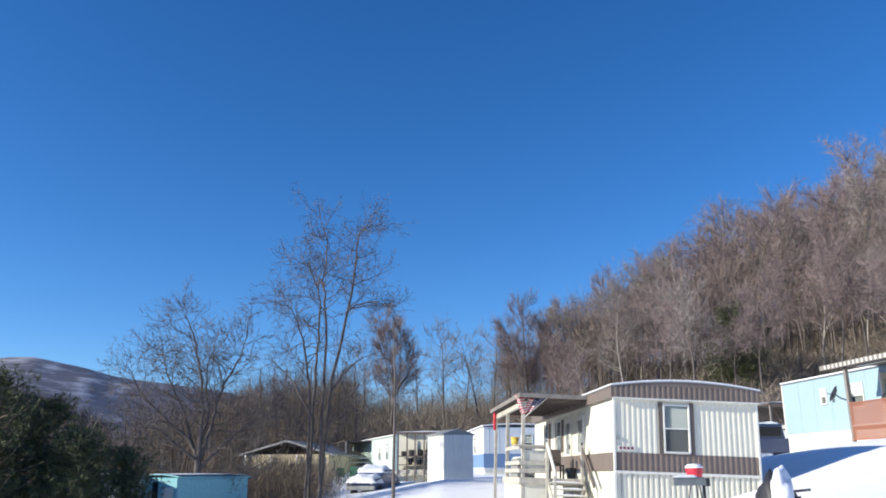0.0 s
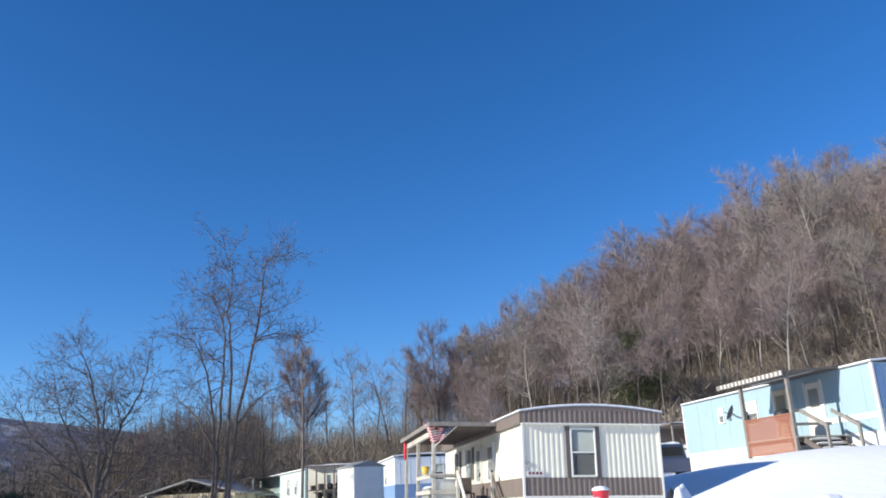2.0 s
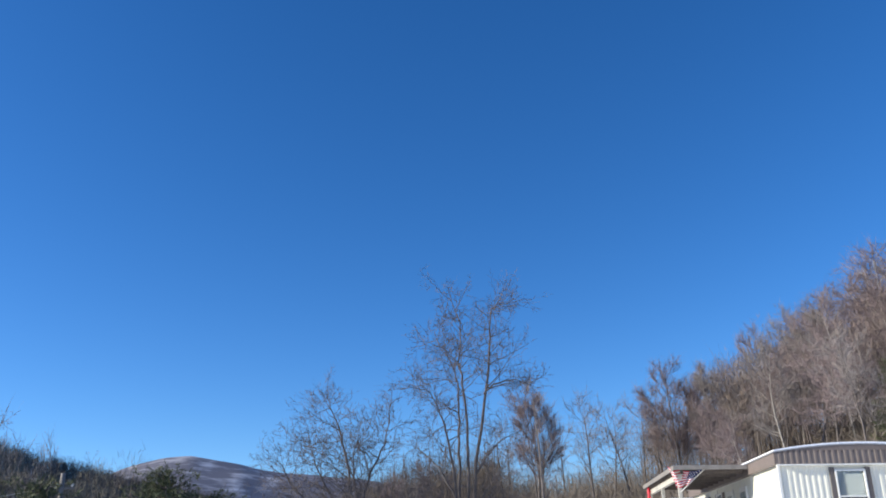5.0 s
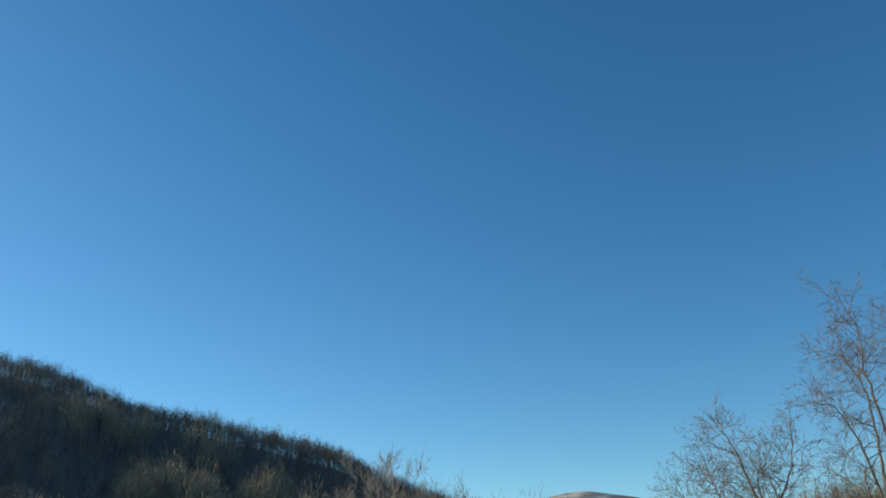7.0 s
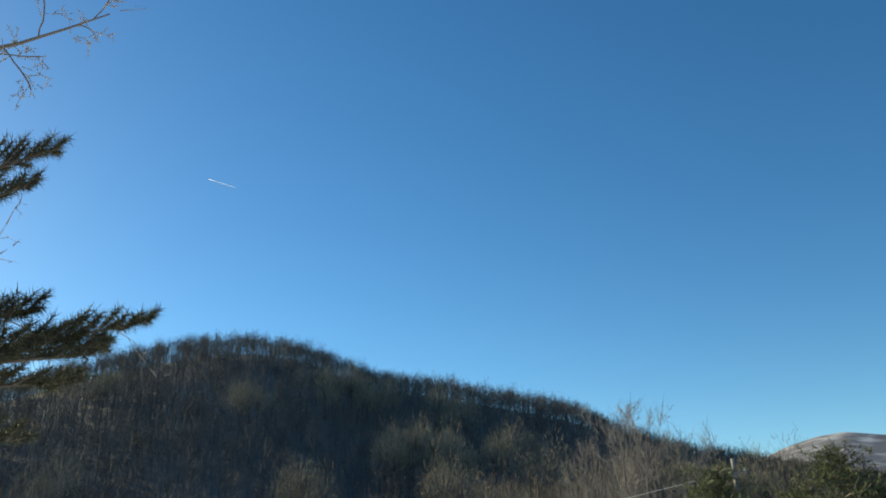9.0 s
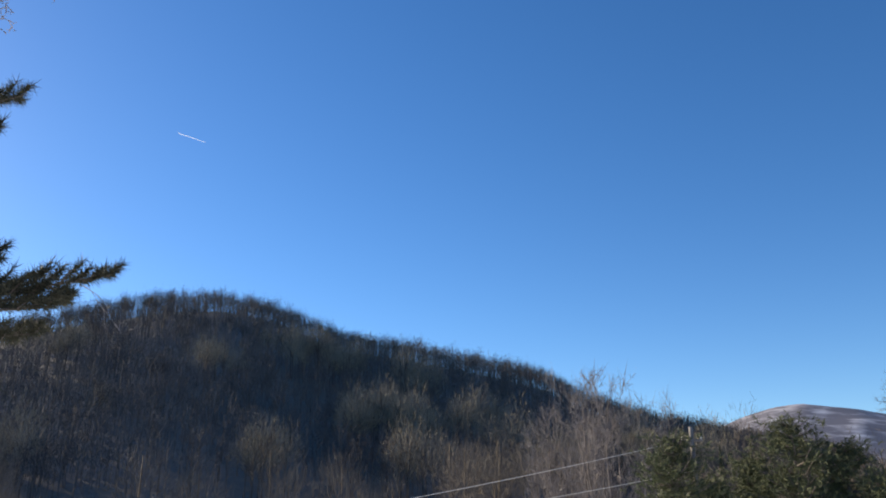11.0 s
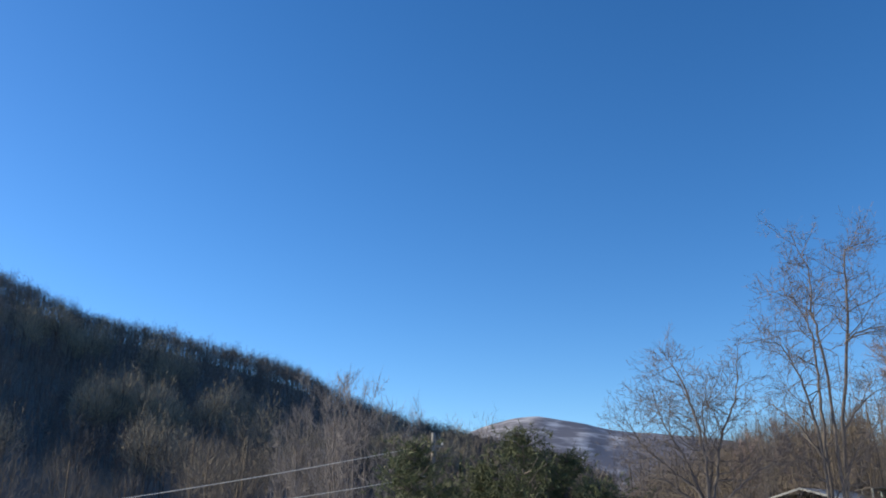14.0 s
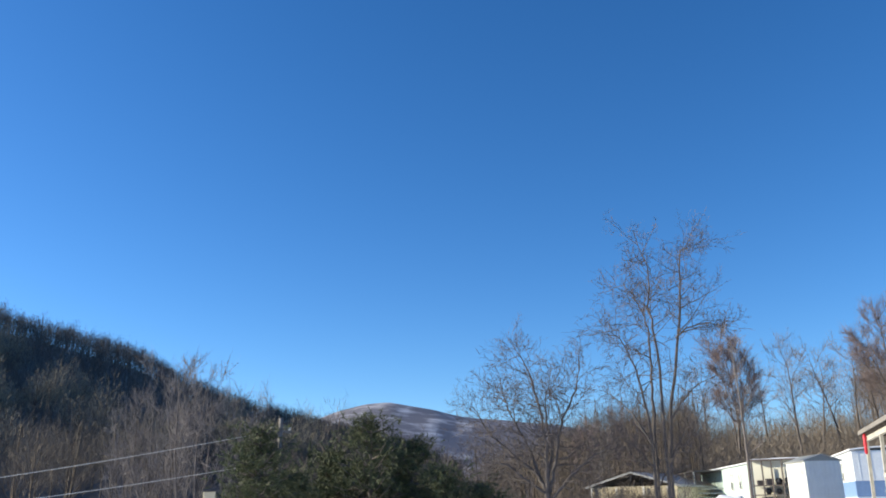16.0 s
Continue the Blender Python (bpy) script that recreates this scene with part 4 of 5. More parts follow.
def snow_cap(name, x0, x1, y0, y1, z, h, parent=None, seed=0, nx=10, ny=10):
    """An uneven pillow of snow on a flat top."""
    bm = bmesh.new()
    g = []
    for i in range(nx + 1):
        col = []
        for j in range(ny + 1):
            u, v = i / nx, j / ny
            e = min(u, 1 - u, v, 1 - v)
            k = min(1.0, e * 5)
            x, y = x0 + (x1 - x0) * u, y0 + (y1 - y0) * v
            hh = h * (k ** 0.5) * (0.75 + 0.5 * noise.noise((x * 1.7 + seed, y * 1.7, 0.3)))
            col.append(bm.verts.new((x, y, z + hh)))
        g.append(col)
    for i in range(nx):
        for j in range(ny):
            bm.faces.new((g[i][j], g[i + 1][j], g[i + 1][j + 1], g[i][j + 1]))
    low = [bm.verts.new(c) for c in ((x0, y0, z), (x1, y0, z), (x1, y1, z), (x0, y1, z))]
    bm.faces.new(low[::-1])
    ob = part(name, bm, SNOW, parent, "settled snow")
    for p in ob.data.polygons:
        p.use_smooth = True
    return ob


def rail_run(root, a, b, floor, mat, top=0.95, boards=(0.45, 0.2), post=True):
    for h in (top, *boards):
        beam("rail", (a[0], a[1], floor + h), (b[0], b[1], floor + h), 0.04, 0.13, mat, root)
    if post:
        for p in (a, b):
            beam("post", (p[0], p[1], floor - 0.9), (p[0], p[1], floor + top + 0.03), 0.09, 0.09, mat, root)


# ---- the white and brown mobile home ----
def white_home():
    W, L = 4.2, 13.0
    root = new("mobile_home")
    root.matrix_basis = pose(4.80, 23.5, 0.50, 0, 2.0, 4.0)
    body = boxes("wall", [(0.06, W - 0.06, 0.06, L, -0.5, 3.35)], WHITE, root, "white wall")
    gap = [(1.35, 2.27, 1.66, 3.05)]
    # front end
    ribbed("skirting", W, -0.6, 1.1, WHITE, root, "x", 0.06, label="white ribbed skirting")
    boxes("ledge", [(-0.02, W + 0.02, -0.02, 0.06, 1.1, 1.17)], TRIM, root, "white ledge under the brown band", 0.01)
    ribbed("siding_band", W, 1.17, 1.67, BROWN, root, "x", 0.03, label="brown ribbed band")
    ribbed("siding", W, 1.67, 3.2, WHITE, root, "x", 0.045, label="white ribbed siding", gaps=[(1.40, 2.22, 1.60, 3.12)])
    ribbed("fascia", W + 0.12, 3.2, 3.55, BROWN, root, "x", -0.1, -0.06, label="brown ribbed fascia")
    boxes("soffit", [(-0.05, W + 0.05, -0.12, 0.06, 3.17, 3.2)], TRIM, root)
    for x in (0.0, W):
        boxes("corner_trim", [(x - 0.03, x + 0.03, 0.0, 0.07, -0.5, 3.2)], TRIM, root, "white corner strip")
    window(root, "x", 0.03, 1.47, 2.15, 1.74, 3.02, shutters=(0.13, SHUTTER, 1.67, 3.12))
    # arched end above the fascia
    bm = bmesh.new()
    n = 12
    top = [bm.verts.new((-0.04 + (W + 0.08) * i / n, -0.1, 3.55 + 0.17 * (1 - (2 * i / n - 1) ** 2))) for i in range(n + 1)]
    low = [bm.verts.new((-0.04 + (W + 0.08) * i / n, -0.1, 3.5)) for i in range(n + 1)]
    for i in range(n):
        bm.faces.new((low[i], low[i + 1], top[i + 1], top[i]))
    r = bmesh.ops.extrude_face_region(bm, geom=bm.faces[:])
    bmesh.ops.translate(bm, verts=[v for v in r["geom"] if isinstance(v, bmesh.types.BMVert)], vec=(0, 0.15, 0))
    part("gable_fascia", bm, BROWN, root, "brown arched roof edge")
    part("roof", arch(W, L, 3.5, 0.19, 0.03, 0.13), ROOF, root, "tin roof")
    # snow along the roof
    bm = arch(W, L, 3.535, 0.19, 0.045, 0.10)
    part("roof_snow", bm, SNOW, root, "thin snow on the roof")
    # long side towards the porch
    boxes("siding_band", [(-0.02, 0.05, 0.06, L, 1.17, 1.67)], BROWN, root, "brown band")
    boxes("fascia", [(-0.1, 0.05, -0.08, L, 3.2, 3.55)], BROWN, root, "brown fascia")
    for k in range(10):
        boxes("seam", [(0.045, 0.06, 1.22 * k + 0.8, 1.22 * k + 0.82, -0.4, 3.2)], TRIM, root)
    window(root, "y", 0.04, 7.3, 8.1, 1.9, 2.95, shutters=(0.2, BROWN, 1.85, 3.0))
    window(root, "y", 0.04, 9.7, 10.4, 1.9, 2.95, shutters=(0.2, BROWN, 1.85, 3.0))
    # storm doors on to the deck
    for y in (3.75, 5.6):
        d = boxes("door", [(-0.01, 0.055, y, y + 0.85, 1.0, 2.95)], TRIM, root, "white storm door")
        boxes("pane", [(-0.02, -0.008, y + 0.12, y + 0.73, 1.75, 2.8)], GLASS, d)
        boxes("handle", [(-0.06, -0.01, y + 0.08, y + 0.11, 1.9, 2.05)], DARK, d, "dark door handle")
    # house sign with lettering as bars
    s = boxes("sign", [(0.08, 0.58, -0.005, 0.02, 1.72, 1.86)], TRIM, root, "small pale name sign")
    for k in range(4):
        boxes("lettering", [(0.13 + 0.11 * k, 0.20 + 0.11 * k, -0.012, -0.006, 1.755, 1.83)], DARKRED, s, "dark red lettering bars")
    boxes("outlet", [(0.06, 0.14, -0.02, 0.03, 2.02, 2.12)], GREY, root, "grey outlet cover")
    tagged(root, "white ribbed mobile home with brown bands standing in snow", "mobile home")
    return root


white_home()


def home_frame(ob):
    ob.matrix_basis = pose(4.80, 23.5, 0.50, 0, 2.0, 4.0)
    return ob


def porch():
    root = home_frame(new("porch"))
    # roof
    boxes("roof", [(-2.25, -0.12, 2.8, 10.2, 3.42, 3.47)], DARKWOOD, root, "dark porch roof deck")
    boxes("roof_edge", [(-2.3, -0.12, 2.75, 2.8, 3.36, 3.49)], GREYWOOD, root, "grey board along the roof edge")
    boxes("roof_edge", [(-2.3, -2.25, 2.8, 10.2, 3.36, 3.49)], GREYWOOD, root, "grey board along the roof edge")
    snow_cap("roof_snow", -2.28, -0.15, 2.78, 10.2, 3.475, 0.07, root, 4, 10, 20)
    for y in np.arange(3.3, 10, 0.9):
        boxes("rafter", [(-2.22, -0.14, y, y + 0.05, 3.28, 3.42)], DARKWOOD, root)
    boxes("beam", [(-2.12, -2.0, 3.2, 10.1, 3.12, 3.28)], WOOD, root, "grey wooden beam")
    # deck
    for k in range(16):
        y = 3.3 + 0.225 * k
        boxes("plank", [(-2.15, -0.1, y, y + 0.21, 0.86, 0.90)], WOOD, root)
    boxes("rim_board", [(-2.2, -0.1, 3.24, 3.29, 0.68, 0.90)], WOOD, root, "grey rim board")
    boxes("rim_board", [(-2.2, -2.15, 3.29, 6.95, 0.68, 0.90)], WOOD, root, "grey rim board")
    for x, y in ((-2.06, 3.36), (-2.06, 6.8), (-2.06, 10.0)):
        beam("post", (x, y, -0.7), (x, y, 3.3), 0.11, 0.11, WOOD, root, "weathered wooden post")
    rail_run(root, (-2.2, 3.30), (-1.3, 3.30), 0.9, WOOD, post=False)
    rail_run(root, (-2.12, 3.36), (-2.12, 6.8), 0.9, WOOD, post=False)
    beam("post", (-1.3, 3.22, -0.6), (-1.3, 3.22, 2.0), 0.1, 0.1, WOOD, root)
    boxes("panel", [(-2.0, -1.36, 3.34, 3.37, 1.05, 1.75)], WOODPANEL, root, "pale panel in the railing")
    boxes("shelf", [(-2.35, -1.25, 3.2, 3.55, 1.86, 1.90)], WOOD, root, "wide board on the railing", 0.005)
    boxes("skirt_panel", [(-2.1, -1.3, 3.31, 3.34, -0.7, 0.68), (-2.14, -2.11, 3.34, 6.8, -0.7, 0.68)], WHITE, root, "white panel under the deck")
    # stairs
    for k in range(6):
        z, y = 0.78 - 0.19 * k, 3.0 - 0.27 * k
        boxes("tread", [(-1.24, -0.2, y, y + 0.28, z - 0.04, z)], WOOD, root, "wooden stair tread")
        snow_cap("tread_snow", -1.22, -0.22, y + 0.01, y + 0.27, z, 0.05, root, k, 10, 4)
    for x in (-1.27, -0.17):
        beam("stringer", (x, 3.28, 0.72), (x, 1.5, -0.5), 0.05, 0.24, WOOD, root)
    beam("handrail", (-1.31, 3.2, 1.95), (-1.31, 1.9, 1.0), 0.05, 0.14, TRIM, root, "white painted handrail")
    beam("post", (-1.31, 2.0, -0.6), (-1.31, 2.0, 1.1), 0.09, 0.09, WOOD, root)
    beam("handrail", (-0.18, 3.25, 1.85), (-0.18, 1.7, 0.7), 0.05, 0.14, DARKWOOD, root, "dark handrail")
    beam("post", (-0.18, 3.2, 0.0), (-0.18, 3.2, 1.95), 0.09, 0.09, WOOD, root)
    tagged(root, "weathered wooden porch with flat roof, railing and snowy stairs", "porch")


porch()


def set_down(name, label, category, x, y, z, build):
    """A loose thing on the porch, in the frame of the white home."""
    root = new(name)
    root.matrix_basis = pose(4.80, 23.5, 0.50, 0, 2.0, 4.0) @ pose(x, y, z)
    build(root)
    tagged(root, label, category)
    return root


def lathe(name, prof, mat, parent, label="", n=18):
    bm = bmesh.new()
    rings = [[bm.verts.new((r * math.cos(2 * math.pi * k / n), r * math.sin(2 * math.pi * k / n), z)) for k in range(n)] for r, z in prof]
    for a, b in zip(rings[:-1], rings[1:]):
        for k in range(n):
            bm.faces.new((a[k], a[(k + 1) % n], b[(k + 1) % n], b[k]))
    bm.faces.new(rings[0][::-1])
    bm.faces.new(rings[-1])
    ob = part(name, bm, mat, parent, label)
    for p in ob.data.polygons:
        p.use_smooth = len(p.vertices) == 4
    return ob


set_down("bucket", "yellow plastic bucket on the porch railing", "bucket", -2.2, 4.2, 1.9, lambda r: (lathe("pail", [(0.10, 0), (0.14, 0.26), (0.125, 0.255), (0.09, 0.03)], YELLOWPL, r), lathe("rim", [(0.145, 0.24), (0.15, 0.25), (0.15, 0.27), (0.14, 0.27)], YELLOWPL, r)))
set_down("porch_chair", "dark metal chair on the porch deck", "chair", -0.7, 4.9, 0.9, lambda r: (boxes("seat", [(-0.25, 0.25, -0.25, 0.25, 0.40, 0.45)], DARKWOOD, r, "", 0.01), boxes("backrest", [(-0.25, 0.25, 0.22, 0.27, 0.45, 0.95)], DARKWOOD, r, "", 0.01), [boxes("leg", [(x, x + 0.05, y, y + 0.05, 0, 0.42)], DARK, r) for x in (-0.25, 0.2) for y in (-0.25, 0.2)]))
set_down("planter", "dark bucket planter with dry stalks on the porch", "planter", -0.45, 3.6, 0.9, lambda r: (lathe("pot", [(0.13, 0), (0.18, 0.34), (0.16, 0.33), (0.12, 0.3)], DARK, r), boxes("stalk", [(-0.02 + 0.05 * k, 0.0 + 0.05 * k, 0.02 * k, 0.02 * k + 0.02, 0.3, 0.55 + 0.04 * k) for k in range(3)], DARKWOOD, r)))
set_down("storage_box", "grey storage box with snow on the porch", "box", -1.75, 5.3, 0.9, lambda r: (boxes("body", [(-0.3, 0.3, -0.7, 0.7, 0, 0.6)], GREY, r, "", 0.02), snow_cap("lid_snow", -0.3, 0.3, -0.7, 0.7, 0.6, 0.1, r, 7)))
set_down("lantern", "red hanging ornament under the porch roof", "ornament", -2.2, 9.4, 2.9, lambda r: (lathe("shade", [(0.03, -0.25), (0.06, -0.15), (0.05, 0.0), (0.07, 0.1), (0.05, 0.2), (0.07, 0.32), (0.03, 0.45)], RED, r), beam("cord", (0, 0, 0.44), (0, 0, 0.58), 0.02, 0.02, DARK, r)))


# ---- flag ----
def flag():
    root = new("flag")
    root.matrix_basis = pose(4.80, 23.5, 0.50, 0, 2.0, 4.0) @ pose(-2.06, 3.28, 2.75)
    beam("pole", (0, 0, 0), (0.83, -0.1, 0.72), 0.03, 0.03, TRIM, root, "white flag pole")
    nu, nv = 26, 13
    a, b = np.array([0.80, -0.1, 0.69]), np.array([0.30, -0.03, 0.24])  # hoist, from tip down the pole
    c, d = np.array([-0.34, 0.0, 0.74]), np.array([-0.10, 0.05, 0.10])  # fly, gathered by the wind
    V = []
    for j in range(nv + 1):
        for i in range(nu + 1):
            u, v = i / nu, j / nv
            h = a + (b - a) * v
            e = c + (d - c) * v
            wave = 0.10 * u * math.sin(13 * u + 2.5 * v) + 0.03 * math.sin(21 * u)
            V.append(h + (e - h) * u + np.array([0.35 * wave, wave, 0.45 * wave - 0.10 * math.sin(math.pi * u) * (1 - v)]))
    F, M = [], []
    for j in range(nv):
        for i in range(nu):
            k = j * (nu + 1) + i
            F.append((k, k + 1, k + nu + 2, k + nu + 1))
            M.append(2 if (j < 7 and i < nu * 0.42) else (0 if j % 2 == 0 else 1))
    V = np.array(V)
    pieces = [("canton", FLAGBLUE, [q for q, m in enumerate(M) if m == 2])]
    for j in range(nv):
        pieces.append(("stripe", FLAGRED if j % 2 == 0 else FLAGWHITE, [q for q in range(j * nu, (j + 1) * nu) if M[q] != 2]))
    for nm, mat, idx in pieces:
        fs = np.array([F[q] for q in idx])
        used, inv = np.unique(fs, return_inverse=True)
        ob = new(nm, mesh_from(nm, V[used], inv.reshape(fs.shape), [mat], smooth_shade=True))
        ob.parent = root
        ob.modifiers.new("cloth", 'SOLIDIFY').thickness = 0.004
    S, Q = [], []
    for j in range(1, 7):
        for i in range(1, 11, 2):
            p = V[j * (nu + 1) + min(i + (j % 2), 10)]
            for d in ((-0.012, -0.012), (0.012, -0.012), (0.0, 0.02)):
                S.append(p + np.array([d[0], -0.012, d[1]]))
            n = len(S)
            Q.append((n - 3, n - 2, n - 1))
    ob = new("stars", mesh_from("stars", S, Q, [FLAGWHITE]))
    ob.parent = root
    tagged(ob, kind="stuff")
    tagged(root, "striped red and white flag with starred blue canton on a pole", "flag")


flag()


# ---- the pale blue mobile home ----
BLUE_AT = pose(17.9, 26.2, 2.75, 0, 0, 8.0)


def blue_home():
    W, L, z0, z1 = 3.7, 12.75, 0.58, 2.87
    root = new("mobile_home")
    root.matrix_basis = BLUE_AT
    boxes("wall", [(0.02, W, 0.02, L, z0, z1)], BLUE, root, "pale blue wall")
    boxes("skirting", [(0.05, W - 0.03, 0.05, L - 0.03, -0.6, z0)], TRIM, root, "white skirting")
    for k in range(10):
        boxes("panel_seam", [(0.01, 0.02, 1.2 * k + 0.6, 1.2 * k + 0.612, z0, z1)], BLUE, root)
    boxes("trim_band", [(-0.015, 0.02, 0.0, 3.2, z0 + 0.42, z0 + 0.62)], TRIM, root, "white band")
    boxes("corner_trim", [(-0.02, 0.06, -0.02, 0.1, z0, z1)], TRIM, root, "white corner strip")
    boxes("corner_trim", [(-0.02, 0.04, L - 0.06, L + 0.02, z0, z1)], TRIM, root, "white corner strip")
    for k in range(7):
        boxes("end_panel", [(0.1 + 0.45 * k, 0.42 + 0.45 * k, -0.01, 0.02, z0 + 0.7, z1 - 0.1)], DEEPBLUE, root, "deep blue end panel")
    part("roof", arch(W, L, z1, 0.10, 0.04, 0.05), ROOF, root, "tin roof")
    part("roof_snow", arch(W, L, z1 + 0.045, 0.10, 0.05, 0.04), SNOW, root, "thin snow on the roof")
    window(root, "y", 0.0, 6.8, 7.55, 1.45, 2.35)
    window(root, "y", 0.0, 9.3, 9.62, 1.75, 2.35)
    for y, lab in ((2.75, "white door with pale panel"), (4.75, "tan door with white frame")):
        d = boxes("door", [(-0.02, 0.02, y, y + 0.85, z0 + 0.02, z0 + 2.02)], TRIM if y < 4 else YELLOW, root, lab)
        for s in (y - 0.09, y + 0.85):
            boxes("door_frame", [(-0.035, 0.02, s, s + 0.09, z0, z0 + 2.1)], TRIM, d, "white door frame")
        boxes("pane", [(-0.03, -0.018, y + 0.15, y + 0.7, z0 + 1.1, z0 + 1.8)], GLASS, d)
    boxes("meter_box", [(-0.12, 0.0, 8.75, 8.9, 1.8, 2.0)], GREY, root, "grey meter box")
    tagged(root, "pale blue mobile home with white skirting on a snowy rise", "mobile home")


def blue_porch():
    root = new("porch")
    root.matrix_basis = BLUE_AT
    bm = bmesh.new()
    pts = [(-2.45, 1.55, 2.75), (0.0, 1.55, 2.92), (0.0, 5.65, 2.92), (-2.45, 5.65, 2.75)]
    lo = [bm.verts.new(p) for p in pts]
    hi = [bm.verts.new((x, y, z + 0.07)) for x, y, z in pts]
    bm.faces.new(lo[::-1])
    bm.faces.new(hi)
    for i in range(4):
        bm.faces.new((lo[i], lo[(i + 1) % 4], hi[(i + 1) % 4], hi[i]))
    part("roof", bm, DARKWOOD, root, "dark flat porch roof")
    boxes("roof_edge", [(-2.5, -2.45, 1.5, 5.7, 2.66, 2.84)], GREYWOOD, root, "weathered roof edge board")
    for k in range(16):
        boxes("fascia_slat", [(-2.51, -2.5, 1.55 + 0.25 * k, 1.63 + 0.25 * k, 2.68, 2.82)], TRIM, root)
    snow_cap("roof_snow", -2.45, -0.9, 1.6, 5.6, 2.85, 0.06, root, 9)
    for y in (1.7, 4.55):
        beam("post", (-2.2, y, -0.3), (-2.2, y, 2.78), 0.13, 0.13, GREYWOOD, root, "weathered wooden post")
    for x in (-2.2, -0.2):
        beam("joist", (x, 1.6, 0.42), (x, 4.6, 0.42), 0.05, 0.16, DARKWOOD, root)
    for k in range(14):
        boxes("plank", [(-2.25, -0.05, 1.6 + 0.215 * k, 1.8 + 0.215 * k, 0.5, 0.54)], WOOD, root)
    # lattice of crossed slats, each its own board
    y0, y1, zl, zh = 1.75, 4.5, 0.02, 1.33
    step = 0.12
    made = {}
    for sign in (1, -1):
        c = y0 - (zh - zl)
        while c < y1:
            pts = []
            for z in (zl, zh):
                y = c + (z - zl) if sign > 0 else c + (zh - z)
                pts.append((y, z))
            (ya, za), (yb, zb) = pts
            # clip to the panel
            def cut(y, z, yo, zo):
                yc = min(max(y, y0), y1)
                f = 0 if yo == y else (yc - y) / (yo - y)
                return yc, z + (zo - z) * f
            if max(ya, yb) > y0 and min(ya, yb) < y1:
                p, q = cut(ya, za, yb, zb), cut(yb, zb, ya, za)
                if abs(p[0] - q[0]) > 0.03:
                    x = -2.24 if sign > 0 else -2.25
                    ln = round(math.hypot(q[0] - p[0], q[1] - p[1]), 2)
                    if ln not in made:
                        bm = bmesh.new()
                        box(bm, -0.024, 0.024, -0.004, 0.004, 0, ln)
                        made[ln] = part("slat", bm, LATTICE, root).data
                        ob = root.children[-1]
                        ob = [o for o in root.children if o.data == made[ln]][0]
                    else:
                        ob = new("slat", made[ln])
                        ob.parent = root
                    a, b = Vector((x, p[0], p[1])), Vector((x, q[0], q[1]))
                    ob.matrix_basis = Matrix.Translation(a) @ (b - a).to_track_quat('Z', 'X').to_matrix().to_4x4()
            c += step
    for z in (zl, zh):
        beam("lattice_rail", (-2.26, y0 - 0.03, z), (-2.26, y1 + 0.03, z), 0.05, 0.05, LATTICE, root, "red lattice frame")
    # steps towards the near end
    for k in range(4):
        z, y = 0.42 - 0.17 * k, 1.3 - 0.28 * k
        boxes("tread", [(-1.9, -0.7, y, y + 0.28, z - 0.05, z)], WOOD, root, "wooden step")
        snow_cap("tread_snow", -1.88, -0.72, y + 0.01, y + 0.27, z, 0.05, root, k + 20, 8, 4)
    for x in (-1.95, -0.65):
        beam("handrail", (x, 1.6, 1.42), (x, 0.3, 0.75), 0.06, 0.12, GREYWOOD, root, "weathered handrail")
        beam("post", (x, 0.35, -0.4), (x, 0.35, 0.85), 0.09, 0.09, GREYWOOD, root)
        beam("stringer", (x, 1.6, 0.4), (x, 0.2, -0.35), 0.05, 0.2, DARKWOOD, root)
    beam("rail", (-2.2, 1.65, 1.42), (-1.9, 1.65, 1.42), 0.06, 0.1, GREYWOOD, root)
    beam("rail", (-2.2, 1.65, 0.95), (-0.7, 1.65, 0.95), 0.06, 0.1, GREYWOOD, root)
    tagged(root, "roofed wooden porch with red lattice and snowy steps", "porch")


def dish():
    root = new("satellite_dish")
    root.matrix_basis = BLUE_AT @ pose(-0.75, 7.5, 1.95)
    d = lathe("bowl", [(0.02, 0.0), (0.2, 0.03), (0.34, 0.10), (0.33, 0.115), (0.19, 0.045), (0.01, 0.015)], DARK, root, "dark dish")
    d.matrix_basis = pose(0, 0, 0, 0, -65, -20)
    beam("arm", (0, 0, 0), (0.78, 0.9, -0.05), 0.05, 0.05, DARK, root)
    beam("feed", (0, 0, -0.1), (-0.4, -0.05, 0.05), 0.03, 0.03, DARK, root)
    tagged(root, "dark satellite dish on arm beside the porch", "satellite dish")


def porch_grill():
    root = new("covered_grill")
    root.matrix_basis = BLUE_AT @ pose(-1.7, 2.9, 0.54)
    lathe("bowl", [(0.1, 0.6), (0.3, 0.7), (0.33, 0.85), (0.28, 1.0), (0.1, 1.08)], DARK, root)
    for k in range(3):
        beam("leg", (0.25 * math.cos(2.1 * k), 0.25 * math.sin(2.1 * k), 0), (0.12 * math.cos(2.1 * k), 0.12 * math.sin(2.1 * k), 0.65), 0.03, 0.03, DARK, root)
    tagged(root, "black covered grill on the porch behind the lattice", "grill")


blue_home()
blue_porch()
dish()
porch_grill()


# ---- homes farther off ----
def plain_home(place, yaw, W, L, zs, z0, z1, wall, skirt, label, band=None, windows=(), porch_at=None):
    root = new("mobile_home")
    root.matrix_basis = pose(*place, 0, 0, yaw)
    boxes("wall", [(0, W, 0, L, z0, z1)], wall, root, "")
    boxes("skirting", [(0.03, W - 0.03, 0.03, L - 0.03, zs, z0)], skirt, root, "")
    part("roof", arch(W, L, z1, 0.12, 0.04, 0.08), ROOF, root, "tin roof")
    part("roof_snow", arch(W, L, z1 + 0.045, 0.12, 0.06, 0.06), SNOW, root, "snow on the roof")
